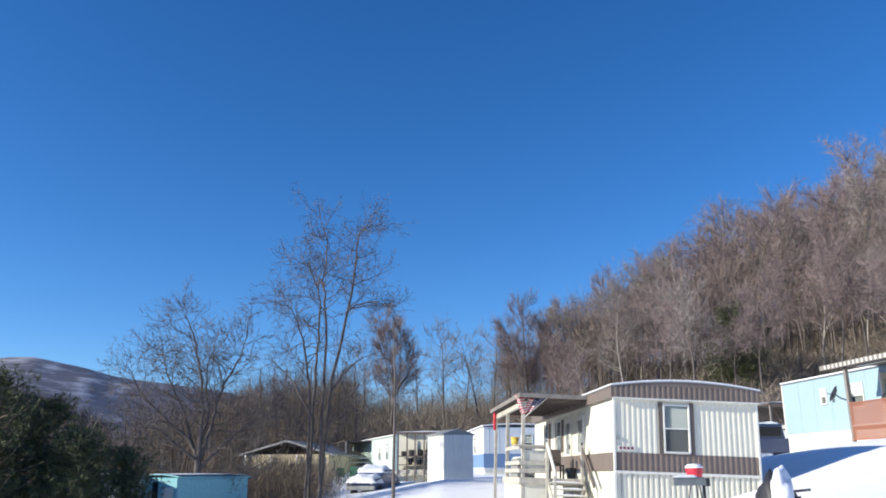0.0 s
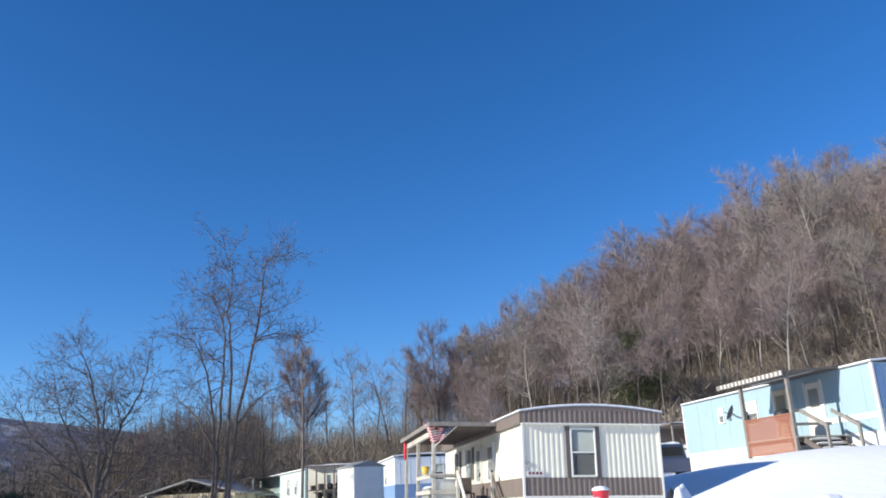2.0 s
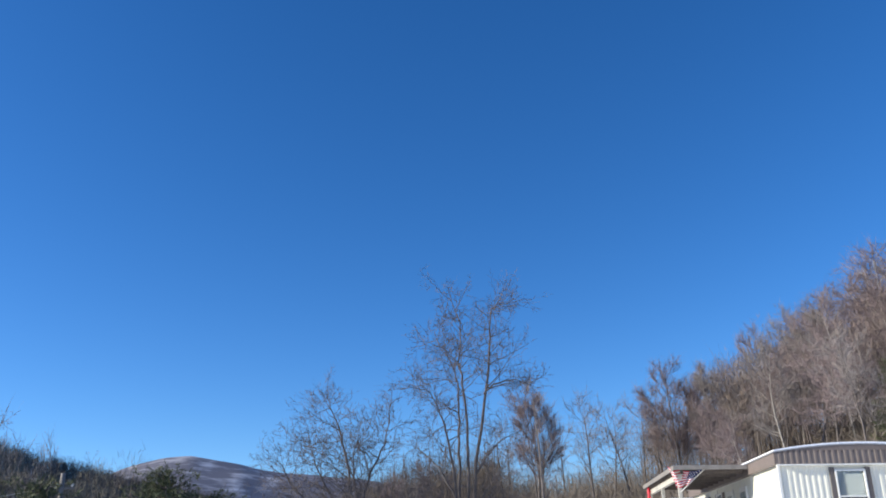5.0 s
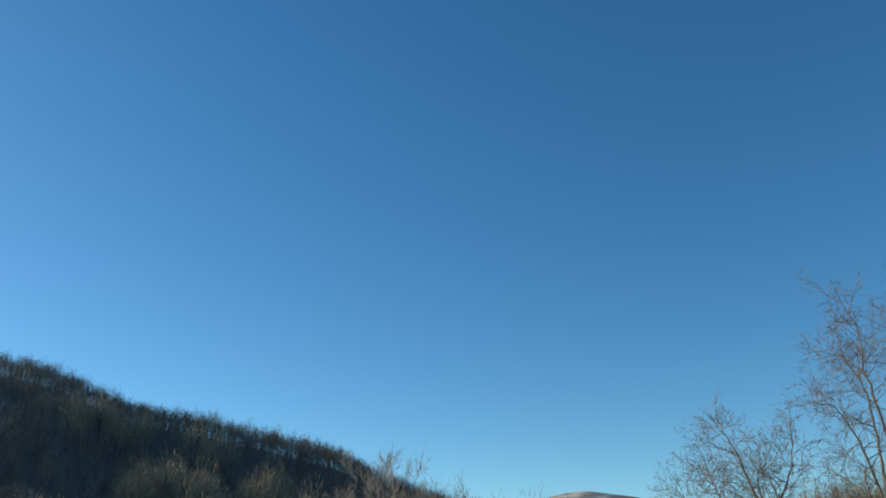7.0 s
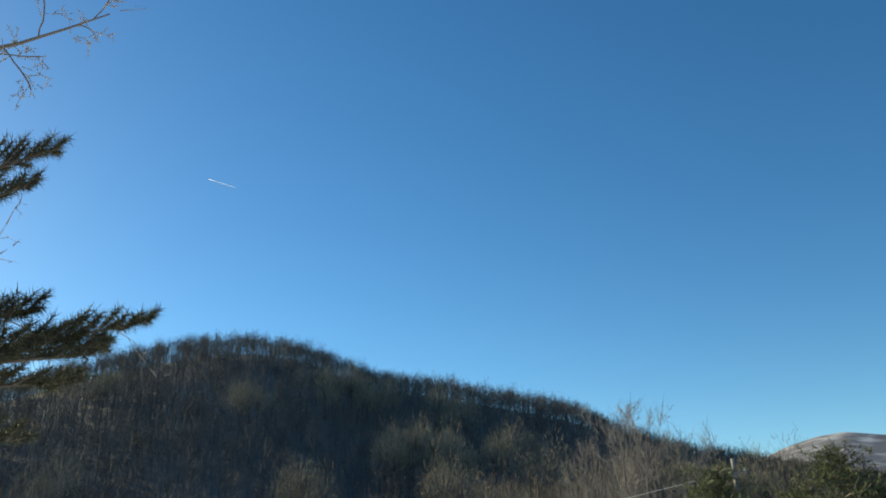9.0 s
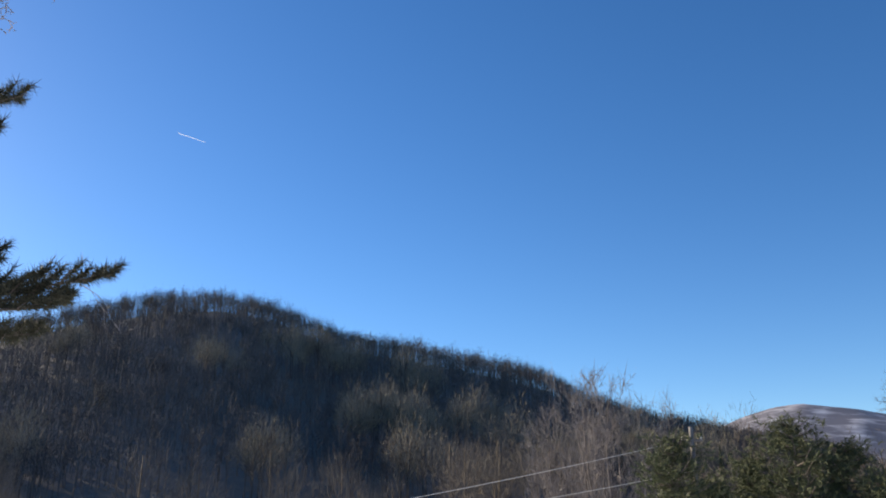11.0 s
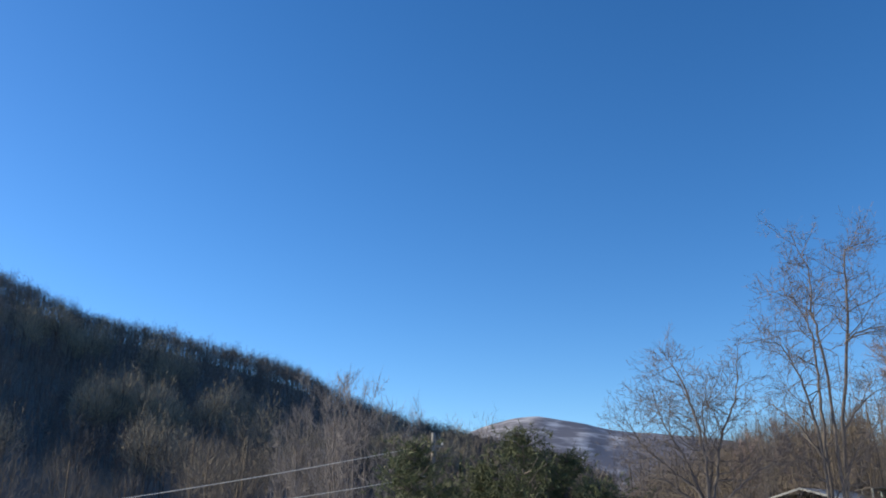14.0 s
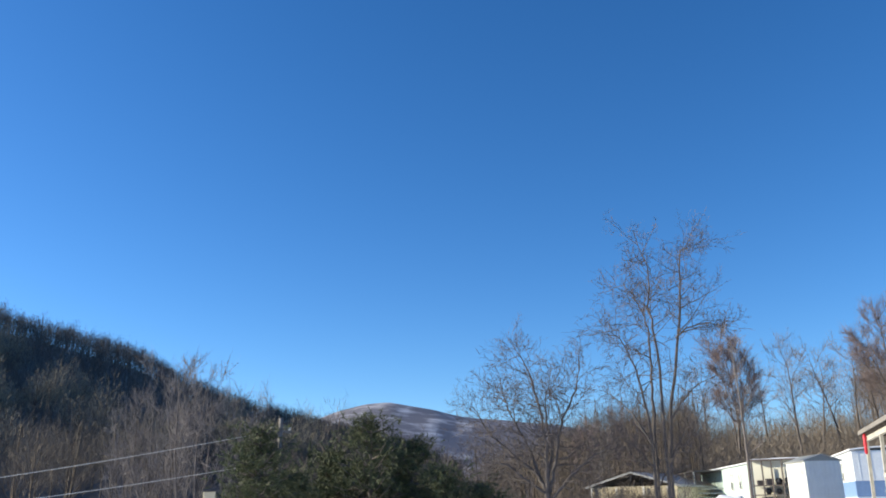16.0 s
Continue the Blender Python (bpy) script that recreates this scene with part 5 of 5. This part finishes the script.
    if band:
        boxes("siding_band", [(-0.02, W + 0.02, -0.02, L, z0 + band[0], z0 + band[1])], band[2], root, "coloured band")
    for k in range(int(W / 0.6)):
        boxes("seam", [(0.6 * k + 0.3, 0.6 * k + 0.32, -0.012, 0.0, z0, z1)], wall, root)
    for along, s0, s1, za, zb in windows:
        window(root, along, -0.02, s0, s1, za, zb)
    if porch_at:
        y0, y1, out, floor = porch_at
        boxes("porch_roof", [(-out, 0, y0, y1, z1 - 0.12, z1 - 0.05)], DARKWOOD, root, "dark porch roof")
        boxes("porch_floor", [(-out, 0, y0, y1, floor - 0.08, floor)], WOOD, root, "wooden porch floor")
        for y in (y0 + 0.1, (y0 + y1) / 2, y1 - 0.1):
            beam("post", (-out + 0.1, y, zs), (-out + 0.1, y, z1 - 0.1), 0.1, 0.1, WOOD, root)
        for h in (0.3, 0.6, 0.9):
            beam("rail", (-out + 0.1, y0, floor + h), (-out + 0.1, y1, floor + h), 0.05, 0.1, WOOD, root)
            beam("rail", (-out + 0.1, y0 + 0.05, floor + h), (0, y0 + 0.05, floor + h), 0.05, 0.1, WOOD, root)
    tagged(root, label, "mobile home")
    return root


plain_home((2.42, 49.3, 0), 6, 4.2, 13, 0.6, 1.75, 4.25, PALEBLUE, CREAM, "white and blue mobile home behind the shed", band=(0.15, 0.95, DEEPBLUE), windows=(("x", 2.3, 2.9, 2.9, 3.8), ("y", 3, 3.8, 2.8, 3.7)))
plain_home((-3.1, 54.5, 0), 17, 4.0, 15, 0.8, 1.75, 3.95, MINT, WHITE, "mint green mobile home with a long roofed porch", windows=(("y", 2.0, 2.6, 2.5, 3.5), ("y", 4.3, 4.9, 2.5, 3.5)), porch_at=(7.5, 14.5, 2.0, 1.75))
plain_home((18.6, 49.5, 0), 12, 4.0, 13, 2.2, 3.4, 5.55, MINT, WHITE, "pale mobile home with a dark roofed porch", windows=(("y", 2.0, 2.8, 4.1, 5.1),))


def front_porch():
    root = new("porch")
    root.matrix_basis = pose(18.6, 49.5, 0, 0, 0, 12)
    boxes("roof", [(-0.4, 4.2, -2.4, -0.1, 5.42, 5.52)], DARKWOOD, root, "dark flat porch roof")
    snow_cap("roof_snow", -0.4, 4.2, -2.4, -0.15, 5.525, 0.1, root, 12)
    boxes("floor_deck", [(-0.3, 4.1, -2.3, -0.05, 3.3, 3.4)], GREYWOOD, root, "grey board deck")
    # dark sheet before the pale wall, added as the porch's shade
    boxes("back_panel", [(0.3, 4.1, -0.06, -0.03, 3.4, 5.4)], DARKWOOD, root, "dark sheet standing for the shade under the porch roof")
    for x in (-0.2, 1.2, 2.6, 4.0):
        beam("post", (x, -2.2, 1.6), (x, -2.2, 5.42), 0.1, 0.1, GREYWOOD, root)
    for h in (3.7, 4.0, 4.3):
        beam("rail", (-0.2, -2.2, h), (4.0, -2.2, h), 0.05, 0.1, GREYWOOD, root)
    tagged(root, "dark roofed wooden porch with grey railing on a mobile home", "porch")


def parked_truck():
    x, y = 15.0, 39.5
    root = new("truck")
    root.matrix_basis = pose(x, y, gz(x, y) - 0.03, 0, 0, 12)
    def shell(name, prof, w, mat, label):
        bm = bmesh.new()
        a = [bm.verts.new((u, -w, q)) for u, q in prof]
        b = [bm.verts.new((u, w, q)) for u, q in prof]
        bm.faces.new(a)
        bm.faces.new(b[::-1])
        for i in range(len(prof)):
            bm.faces.new((a[i], b[i], b[(i + 1) % len(prof)], a[(i + 1) % len(prof)]))
        return part(name, bm, mat, root, label, 0.04)
    shell("body", [(-2.5, 0.45), (-2.5, 1.0), (-1.1, 1.1), (2.5, 1.1), (2.5, 0.45)], 0.9, CARBLUE, "dark blue body")
    shell("cab", [(-1.1, 1.08), (-0.6, 1.75), (0.8, 1.78), (0.95, 1.08)], 0.82, CARBLUE, "dark blue cab")
    boxes("side_window", [(-0.55, 0.7, -0.86, -0.8, 1.2, 1.62)], ROOM, root, "dark side window")
    boxes("bumper", [(-2.62, -2.48, -0.88, 0.88, 0.45, 0.65)], GREY, root, "grey bumper", 0.02)
    for u in (-1.6, 1.6):
        for w in (-0.86, 0.74):
            lathe("wheel", [(0.33, -0.1), (0.37, -0.06), (0.37, 0.08), (0.33, 0.12)], DARK, root, "black tyre", 16).matrix_basis = pose(u, w, 0.37, 90, 0, 0)
    snow_cap("snow_roof", -0.6, 0.8, -0.8, 0.8, 1.77, 0.14, root, 14)
    tagged(root, "parked dark blue pickup truck beside a snowy home", "truck")


front_porch()
parked_truck()



def garden_chair(place, yaw):
    root = new("garden_chair")
    root.matrix_basis = pose(*place, 0, 0, yaw)
    boxes("seat", [(-0.26, 0.26, -0.25, 0.25, 0.38, 0.43)], GREEN, root, "", 0.01)
    boxes("backrest", [(-0.26, 0.26, 0.22, 0.27, 0.43, 0.95)], GREEN, root, "", 0.01)
    for u in (-0.25, 0.2):
        for w in (-0.24, 0.2):
            boxes("leg", [(u, u + 0.05, w, w + 0.05, 0.0, 0.39)], GREEN, root)
        boxes("armrest", [(u, u + 0.05, -0.24, 0.24, 0.6, 0.64)], GREEN, root, "", 0.008)
    tagged(root, "green plastic garden chair outside a pale home", "chair", "garden chairs")


for cx, cy, cw in ((-6.5, 53.5, 20), (-5.75, 53.2, -15)):
    garden_chair((cx, cy, gz(cx, cy)), cw)


def shed():
    root = new("shed")
    root.matrix_basis = pose(0.04, 41.0, 1.15, 0, 0, 22)
    W, L, H = 1.58, 2.2, 2.28
    ribbed("wall", W, 0, H, SHED, root, "x", 0.0, pitch=0.2, depth=0.012, label="white metal front wall")
    ribbed("wall", L, 0, H, SHED, root, "y", 0.0, pitch=0.2, depth=0.012, label="white metal side wall")
    boxes("wall", [(W - 0.02, W, 0.05, L, 0, H), (0.02, W - 0.02, L - 0.02, L, 0, H)], SHED, root, "white metal wall")
    bm = bmesh.new()
    o = 0.08
    pr = [(-o, H - 0.02), (W / 2, H + 0.26), (W + o, H - 0.02), (W + o, H + 0.03), (W / 2, H + 0.31), (-o, H + 0.03)]
    fr = [bm.verts.new((x, -o, z)) for x, z in pr]
    bk = [bm.verts.new((x, L + o, z)) for x, z in pr]
    bm.faces.new(fr)
    bm.faces.new(bk[::-1])
    for i in range(6):
        bm.faces.new((fr[i], bk[i], bk[(i + 1) % 6], fr[(i + 1) % 6]))
    part("roof", bm, GREY, root, "low gabled metal roof")
    bm = bmesh.new()
    bm.faces.new([bm.verts.new(c) for c in ((0, 0.01, H), (W, 0.01, H), (W / 2, 0.01, H + 0.27))])
    r = bmesh.ops.extrude_face_region(bm, geom=bm.faces[:])
    bmesh.ops.translate(bm, verts=[v for v in r["geom"] if isinstance(v, bmesh.types.BMVert)], vec=(0, 0.03, 0))
    part("gable", bm, GREY, root, "grey gable")
    tagged(root, "small white metal shed with low gable on the snow", "shed")


shed()


def rack_shelter():
    """The open-fronted store beside the shed."""
    root = new("storage_shelter")
    root.matrix_basis = pose(-2.5, 45.3, 1.15, 0, 0, -9)
    boxes("back_wall", [(0, 2.3, 0.5, 0.55, 0, 2.55)], WHITE, root, "white back wall")
    boxes("roof", [(-0.1, 3.0, 0.1, 1.0, 2.55, 2.62)], DARKWOOD, root, "dark flat roof")
    snow_cap("roof_snow", -0.08, 2.95, 0.12, 0.95, 2.62, 0.05, root, 3)
    for x in (0.05, 0.55, 1.0, 1.5, 2.0):
        beam("post", (x, 0, 0), (x, 0, 2.55), 0.07, 0.07, DARKWOOD, root)
    for z, mat in ((0.35, WOOD), (0.85, DARKWOOD), (1.3, DARKWOOD)):
        boxes("shelf", [(0.05, 2.0, 0.0, 0.4, z, z + 0.05)], mat, root, "board shelf")
    boxes("panel", [(0.05, 2.0, 0.02, 0.04, 0.42, 0.62)], WOOD, root, "grey board")
    tagged(root, "open-fronted storage shelter with posts and shelves", "shelter")
    r = np.random.default_rng(8)
    spots = [(0.35, 1.35, 0.2), (0.8, 1.35, 0.26), (1.25, 1.35, 0.22), (1.7, 1.35, 0.24), (0.7, 0.9, 0.2), (1.2, 0.9, 0.18), (1.75, 0.9, 0.22), (0.4, 0.4, 0.2), (1.5, 0.4, 0.22)]
    for x, z, s in spots:
        ob = new("stored_item")
        ob.matrix_basis = pose(-2.5, 45.3, 1.15, 0, 0, -9) @ pose(x, 0.2, z, 0, 0, r.uniform(0, 90))
        if r.uniform() < 0.5:
            lathe("pot", [(s * 0.5, 0), (s * 0.8, s), (s * 0.6, s * 1.4), (s * 0.3, s * 1.5)], DARK, ob)
        else:
            boxes("crate", [(-s * 0.7, s * 0.7, -s * 0.5, s * 0.5, 0, s * 1.2)], DARKWOOD, ob, "", 0.01)
        tagged(ob, "dark stored household item on a board shelf", "stored item", "items on the shelves")


rack_shelter()


def yellow_house():
    root = new("house")
    root.matrix_basis = pose(-14.0, 59.0, -0.1, 0, 0, -14)
    W, L, H = 6.3, 7.0, 2.95
    boxes("wall", [(0, W, 0.05, L, -0.5, H)], YELLOW, root, "pale yellow board wall")
    for k in range(30):
        boxes("batten", [(0.2 * k, 0.2 * k + 0.04, 0.02, 0.05, -0.5, H)], YELLOW, root)
    bm = bmesh.new()
    o = 0.35
    pr = [(-o, H - 0.1), (W / 2, H + 0.85), (W + o, H - 0.1), (W + o, H + 0.02), (W / 2, H + 0.98), (-o, H + 0.02)]
    fr = [bm.verts.new((x, -0.2, z)) for x, z in pr]
    bk = [bm.verts.new((x, L + o, z)) for x, z in pr]
    bm.faces.new(fr)
    bm.faces.new(bk[::-1])
    for i in range(6):
        bm.faces.new((fr[i], bk[i], bk[(i + 1) % 6], fr[(i + 1) % 6]))
    part("roof", bm, ROOF, root, "grey gabled roof")
    for x in (0.1, 2.0, 4.0, 5.7):
        beam("post", (x, -0.12, -0.6), (x, -0.12, H - 0.05), 0.12, 0.12, TRIM, root, "white porch post")
    window(root, "x", 0.03, 0.8, 1.4, 1.2, 2.2)
    boxes("door", [(2.3, 3.2, 0.0, 0.05, 0, 2.1)], DARKWOOD, root, "dark door")
    # near-black slab on the solid wall, standing for the opening's shade
    boxes("opening", [(3.4, 5.2, 0.0, 0.05, 0.9, 2.3)], ROOM, root, "dark slab standing for the shaded porch opening")
    tagged(root, "pale yellow wooden house with grey gabled roof behind trees", "house")


yellow_house()


def small_trailer(place, yaw, W, L, z0, z1, mat, label, roof=None, stripes=True):
    root = new("camper")
    root.matrix_basis = pose(*place, 0, 0, yaw)
    boxes("body", [(0, W, 0, L, z0, z1)], mat, root, "", 0.04)
    part("roof", arch(W, L, z1, 0.10, 0.04, 0.06), roof or mat, root, "rounded roof")
    boxes("door", [(W * 0.38, W * 0.52, -0.02, 0.0, z0 + 0.1, z1 - 0.15)], ROOM, root, "dark doorway")
    boxes("window", [(W * 0.65, W * 0.9, -0.02, 0.0, z1 - 0.9, z1 - 0.35)], TRIM, root, "pale window")
    boxes("axle_block", [(0.2, W - 0.2, 0.3, L - 0.3, z0 - 0.5, z0)], DARK, root)
    snow_cap("roof_snow", 0.05, W - 0.05, 0.1, L - 0.1, z1 + 0.12, 0.05, root, 5)
    tagged(root, label, "camper")


small_trailer((-11.75, 32.4, 0.0), -22, 1.9, 4.5, -0.6, 1.42, TURQ, "small turquoise camper with rounded roof in the brush")
small_trailer((-12.7, 28.8, 0.0), 12, 1.9, 4.0, -1.0, 1.42, GREY, "grey camper with snowy roof in the hollow", ROOF)


def lower_home():
    """The home below the rise: only its roof line and chimney rise into view."""
    root = new("mobile_home")
    root.matrix_basis = pose(-13.2, 13.6, 0.0, 0, 0, 38)
    W, L = 4.0, 4.0
    zb = -2.6
    boxes("wall", [(0, W, 0, L, zb, 1.55)], WHITE, root, "white wall")
    part("roof", arch(W, L, 1.55, 0.08, 0.04, 0.1), ROOF, root, "tin roof")
    part("roof_snow", arch(W, L, 1.595, 0.08, 0.09, 0.09), SNOW, root, "snow on the roof")
    tagged(root, "white mobile home with snowy roof below the rise", "mobile home")
    c = new("chimney")
    c.matrix_basis = pose(-11.42, 14.05, 1.55, 0, 0, 38)
    boxes("flue", [(-0.12, 0.12, -0.12, 0.12, 0, 0.42)], YELLOW, c, "tan flue box", 0.01)
    boxes("cap", [(-0.15, 0.15, -0.15, 0.15, 0.42, 0.48)], DARK, c, "dark cap", 0.01)
    tagged(c, "tan box chimney with dark cap on the snowy roof", "chimney")


lower_home()


# ---- pole, cables, trail in the sky ----
def cable(name, a, b, sag, r, label):
    cu = bpy.data.curves.new(name, 'CURVE')
    cu.dimensions = '3D'
    cu.bevel_depth = r
    sp = cu.splines.new('POLY')
    sp.points.add(16)
    for i in range(17):
        u = i / 16
        p = Vector(a).lerp(Vector(b), u)
        sp.points[i].co = (p.x, p.y, p.z - sag * 4 * u * (1 - u), 1)
    cu.materials.append(WIRE)
    ob = new(name, cu)
    tagged(ob, label, "cable")


def utility_pole():
    x, y, z = polar(34.6, 26.5)
    root = new("utility_pole")
    root.matrix_basis = pose(x, y, z)
    H = 4.35 - z
    lathe("mast", [(0.09, 0), (0.06, H)], GREYWOOD, root, "weathered wooden mast", 10)
    beam("crossarm", (-0.3, -0.15, H - 0.42), (0.3, 0.15, H - 0.42), 0.05, 0.06, GREYWOOD, root)
    for s in (-0.25, 0.25):
        k = lathe("insulator", [(0.03, 0), (0.05, 0.06), (0.025, 0.14)], TRIM, root, "white insulator", 8)
        k.matrix_basis = pose(s, 0.46 * s, H - 0.38)
    tagged(root, "weathered utility pole rising behind the pine", "utility pole")
    return x, y


px, py = utility_pole()
cable("cable", (px, py, 4.0), (-26.5, 12.5, 1.55), 0.15, 0.010, "thin service cable across the valley")
cable("cable", (px, py, 3.05), (-25.0, 14.5, 1.35), 0.12, 0.010, "thin service cable across the valley")


# ---- yard things ----
def kettle_grill():
    root = new("kettle_grill")
    x, y = 6.42, 21.4
    z = gz(x, y)
    root.matrix_basis = pose(x, y, z - 0.05)
    h = 1.38 - z + 0.05
    lathe("bowl", [(0.06, h - 0.02), (0.17, h + 0.08), (0.22, h + 0.30), (0.225, h + 0.34), (0.20, h + 0.34)], RED, root, "red enamelled bowl")
    lathe("snow_top", [(0.225, h + 0.34), (0.23, h + 0.37), (0.16, h + 0.43), (0.03, h + 0.45)], SNOW, root, "snow lying on top")
    for k in range(3):
        a = 2.1 * k + 0.4
        beam("leg", (0.3 * math.cos(a), 0.3 * math.sin(a), 0), (0.1 * math.cos(a), 0.1 * math.sin(a), h + 0.05), 0.03, 0.03, DARK, root)
    tagged(root, "red kettle grill capped with snow in the yard", "grill")


def mailbox():
    root = new("mailbox")
    x, y = 3.78, 12.55
    z = gz(x, y)
    root.matrix_basis = pose(x, y, z, 0, 0, 8)
    h = 1.42 - z
    beam("post", (0.12, 0, -0.1), (0.12, 0, h), 0.035, 0.035, DARK, root, "thin dark post")
    bm = bmesh.new()
    n = 8
    pr = [(-0.065, 0), (0.065, 0)] + [(0.065 * math.cos(math.pi * k / n), 0.07 + 0.05 * math.sin(math.pi * k / n)) for k in range(n + 1)]
    a = [bm.verts.new((-0.38, py_, h + pz)) for py_, pz in pr]
    b = [bm.verts.new((0.12, py_, h + pz)) for py_, pz in pr]
    bm.faces.new(a[::-1])
    bm.faces.new(b)
    for i in range(len(pr)):
        bm.faces.new((a[i], b[i], b[(i + 1) % len(pr)], a[(i + 1) % len(pr)]))
    part("box", bm, GREYBOX, root, "grey metal box")
    boxes("door", [(0.12, 0.19, -0.07, 0.07, h - 0.01, h + 0.11)], DARK, root, "dark front flap", 0.008)
    snow_cap("snow_top", -0.36, 0.02, -0.05, 0.05, h + 0.115, 0.05, root, 2)
    tagged(root, "grey metal mailbox with snow on a thin post", "mailbox")


def covered_bike():
    """A machine under a dark cover, heaped with snow."""
    x, y = 5.55, 14.0
    root = new("covered_machine")
    z = gz(x, y)
    root.matrix_basis = pose(x, y, z, 0, 0, -20)
    top = 1.62 - z

    def heap(name, cx, cy, rx, ry, z0, h, mat, seed, label):
        bm = bmesh.new()
        bmesh.ops.create_icosphere(bm, subdivisions=3, radius=1.0)
        for v in bm.verts:
            k = 1 + 0.22 * noise.noise((v.co.x * 1.6 + seed, v.co.y * 1.6, v.co.z * 1.6))
            v.co = Vector((cx + v.co.x * rx * k, cy + v.co.y * ry * k, z0 + (v.co.z + 1) / 2 * h * k))
        ob = part(name, bm, mat, root, label)
        for p in ob.data.polygons:
            p.use_smooth = True

    heap("cover", -0.08, 0.05, 0.30, 0.4, 0.0, top - 0.10, DARK, 1, "dark cover")
    heap("cover", 0.27, -0.1, 0.13, 0.25, 0.0, top - 0.34, DARK, 6, "dark cover")
    heap("snow_heap", 0.06, -0.16, 0.21, 0.34, 0.55, top - 0.5, SNOW, 3, "heaped snow")
    beam("handlebar", (0.15, -0.2, top - 0.32), (0.5, -0.25, top - 0.28), 0.04, 0.04, DARK, root, "dark handlebar")
    tagged(root, "machine under dark cover heaped with snow", "covered machine")


def green_bin():
    root = new("trash_bin")
    x, y = 7.15, 12.05
    z = gz(x, y)
    root.matrix_basis = pose(x, y, z - 0.05, 0, 0, 12)
    h = 1.36 - z + 0.05
    boxes("body", [(-0.14, 0.14, -0.14, 0.14, 0, h)], GREEN, root, "dark green body", 0.015)
    boxes("lid", [(-0.16, 0.16, -0.16, 0.16, h, h + 0.04)], GREEN, root, "dark green lid", 0.01)
    snow_cap("snow_top", -0.15, 0.15, -0.15, 0.15, h + 0.04, 0.08, root, 11)
    tagged(root, "small dark green bin with snow on the lid", "bin")


def snowy_car():
    root = new("car")
    x, y = -3.75, 46.0
    z = gz(x, y)
    root.matrix_basis = pose(x, y, z - 0.42, 0, 0, 74)
    prof = [(-2.0, 0.35), (-2.05, 0.75), (-1.9, 0.92), (-1.0, 1.0), (-0.55, 1.38), (0.75, 1.42), (1.5, 1.02), (2.0, 0.95), (2.05, 0.4)]
    bm = bmesh.new()
    a = [bm.verts.new((u, -0.8, w)) for u, w in prof]
    b = [bm.verts.new((u, 0.8, w)) for u, w in prof]
    bm.faces.new(a)
    bm.faces.new(b[::-1])
    for i in range(len(prof)):
        bm.faces.new((a[i], b[i], b[(i + 1) % len(prof)], a[(i + 1) % len(prof)]))
    part("body", bm, CARBLUE, root, "dark blue body", 0.05)
    boxes("side_window", [(-0.5, 0.9, -0.815, -0.78, 1.02, 1.32)], GLASS, root)
    boxes("bumper", [(-2.12, -1.98, -0.78, 0.78, 0.38, 0.58)], GREY, root, "grey bumper", 0.02)
    for u in (-1.3, 1.3):
        for w in (-0.82, 0.66):
            t = lathe("wheel", [(0.28, -0.08), (0.31, -0.04), (0.31, 0.08), (0.28, 0.12)], DARK, root, "black tyre", 16)
            t.matrix_basis = pose(u, w + 0.02, 0.30, 90, 0, 0)
    for u in (-0.6, 0.6):
        lathe("headlight", [(0.08, 0), (0.06, 0.02)], TRIM, root, "pale headlight", 10).matrix_basis = pose(-2.06, u, 0.72, 0, -90, 0)
    snow_cap("snow_bonnet", -2.15, -0.85, -0.9, 0.9, 0.72, 0.5, root, 1)
    snow_cap("snow_roof", -0.75, 0.95, -0.84, 0.84, 1.25, 0.45, root, 2)
    snow_cap("snow_boot", 0.9, 2.0, -0.84, 0.84, 0.85, 0.4, root, 3)
    tagged(root, "parked dark blue car buried under snow", "car")


def snow_heap():
    x, y = -10.4, 36.7
    ob = snow_cap("snow_heap", -0.75, 0.75, -0.6, 0.6, 0.0, 1.0, None, 31, 16, 12)
    ob.matrix_basis = pose(x, y, gz(x, y) - 0.05)
    tagged(ob, "snow-covered heap in the brush", "snow heap")


kettle_grill()
mailbox()
covered_bike()
green_bin()
snowy_car()
snow_heap()


def contrail():
    """A short bright trail high over the western hill."""
    bm = bmesh.new()
    a, b = CONTRAIL
    n = 10
    rings = []
    side = (b - a).cross(Vector((0, 0, 1))).normalized()
    up = (b - a).cross(side).normalized()
    for i in range(13):
        u = i / 12
        r = 0.5 + 1.2 * u ** 1.4 * (1 - 0.5 * u)
        rings.append([bm.verts.new(a.lerp(b, 1 - u) + side * r * math.cos(6.2832 * k / n) + up * r * math.sin(6.2832 * k / n)) for k in range(n)])
    for p, q in zip(rings[:-1], rings[1:]):
        for k in range(n):
            bm.faces.new((p[k], p[(k + 1) % n], q[(k + 1) % n], q[k]))
    ob = part("contrail", bm, VAPOUR)
    tagged(ob, "short white vapour trail in the clear blue sky", "vapour trail", kind="structure")


def high_point(az, el, d):
    return Vector((-d * math.sin(radians(az)) * math.cos(radians(el)), d * math.cos(radians(az)) * math.cos(radians(el)), d * math.sin(radians(el))))


CONTRAIL = (high_point(70.4, 25.8, 4200), high_point(68.4, 25.4, 4200))
contrail()
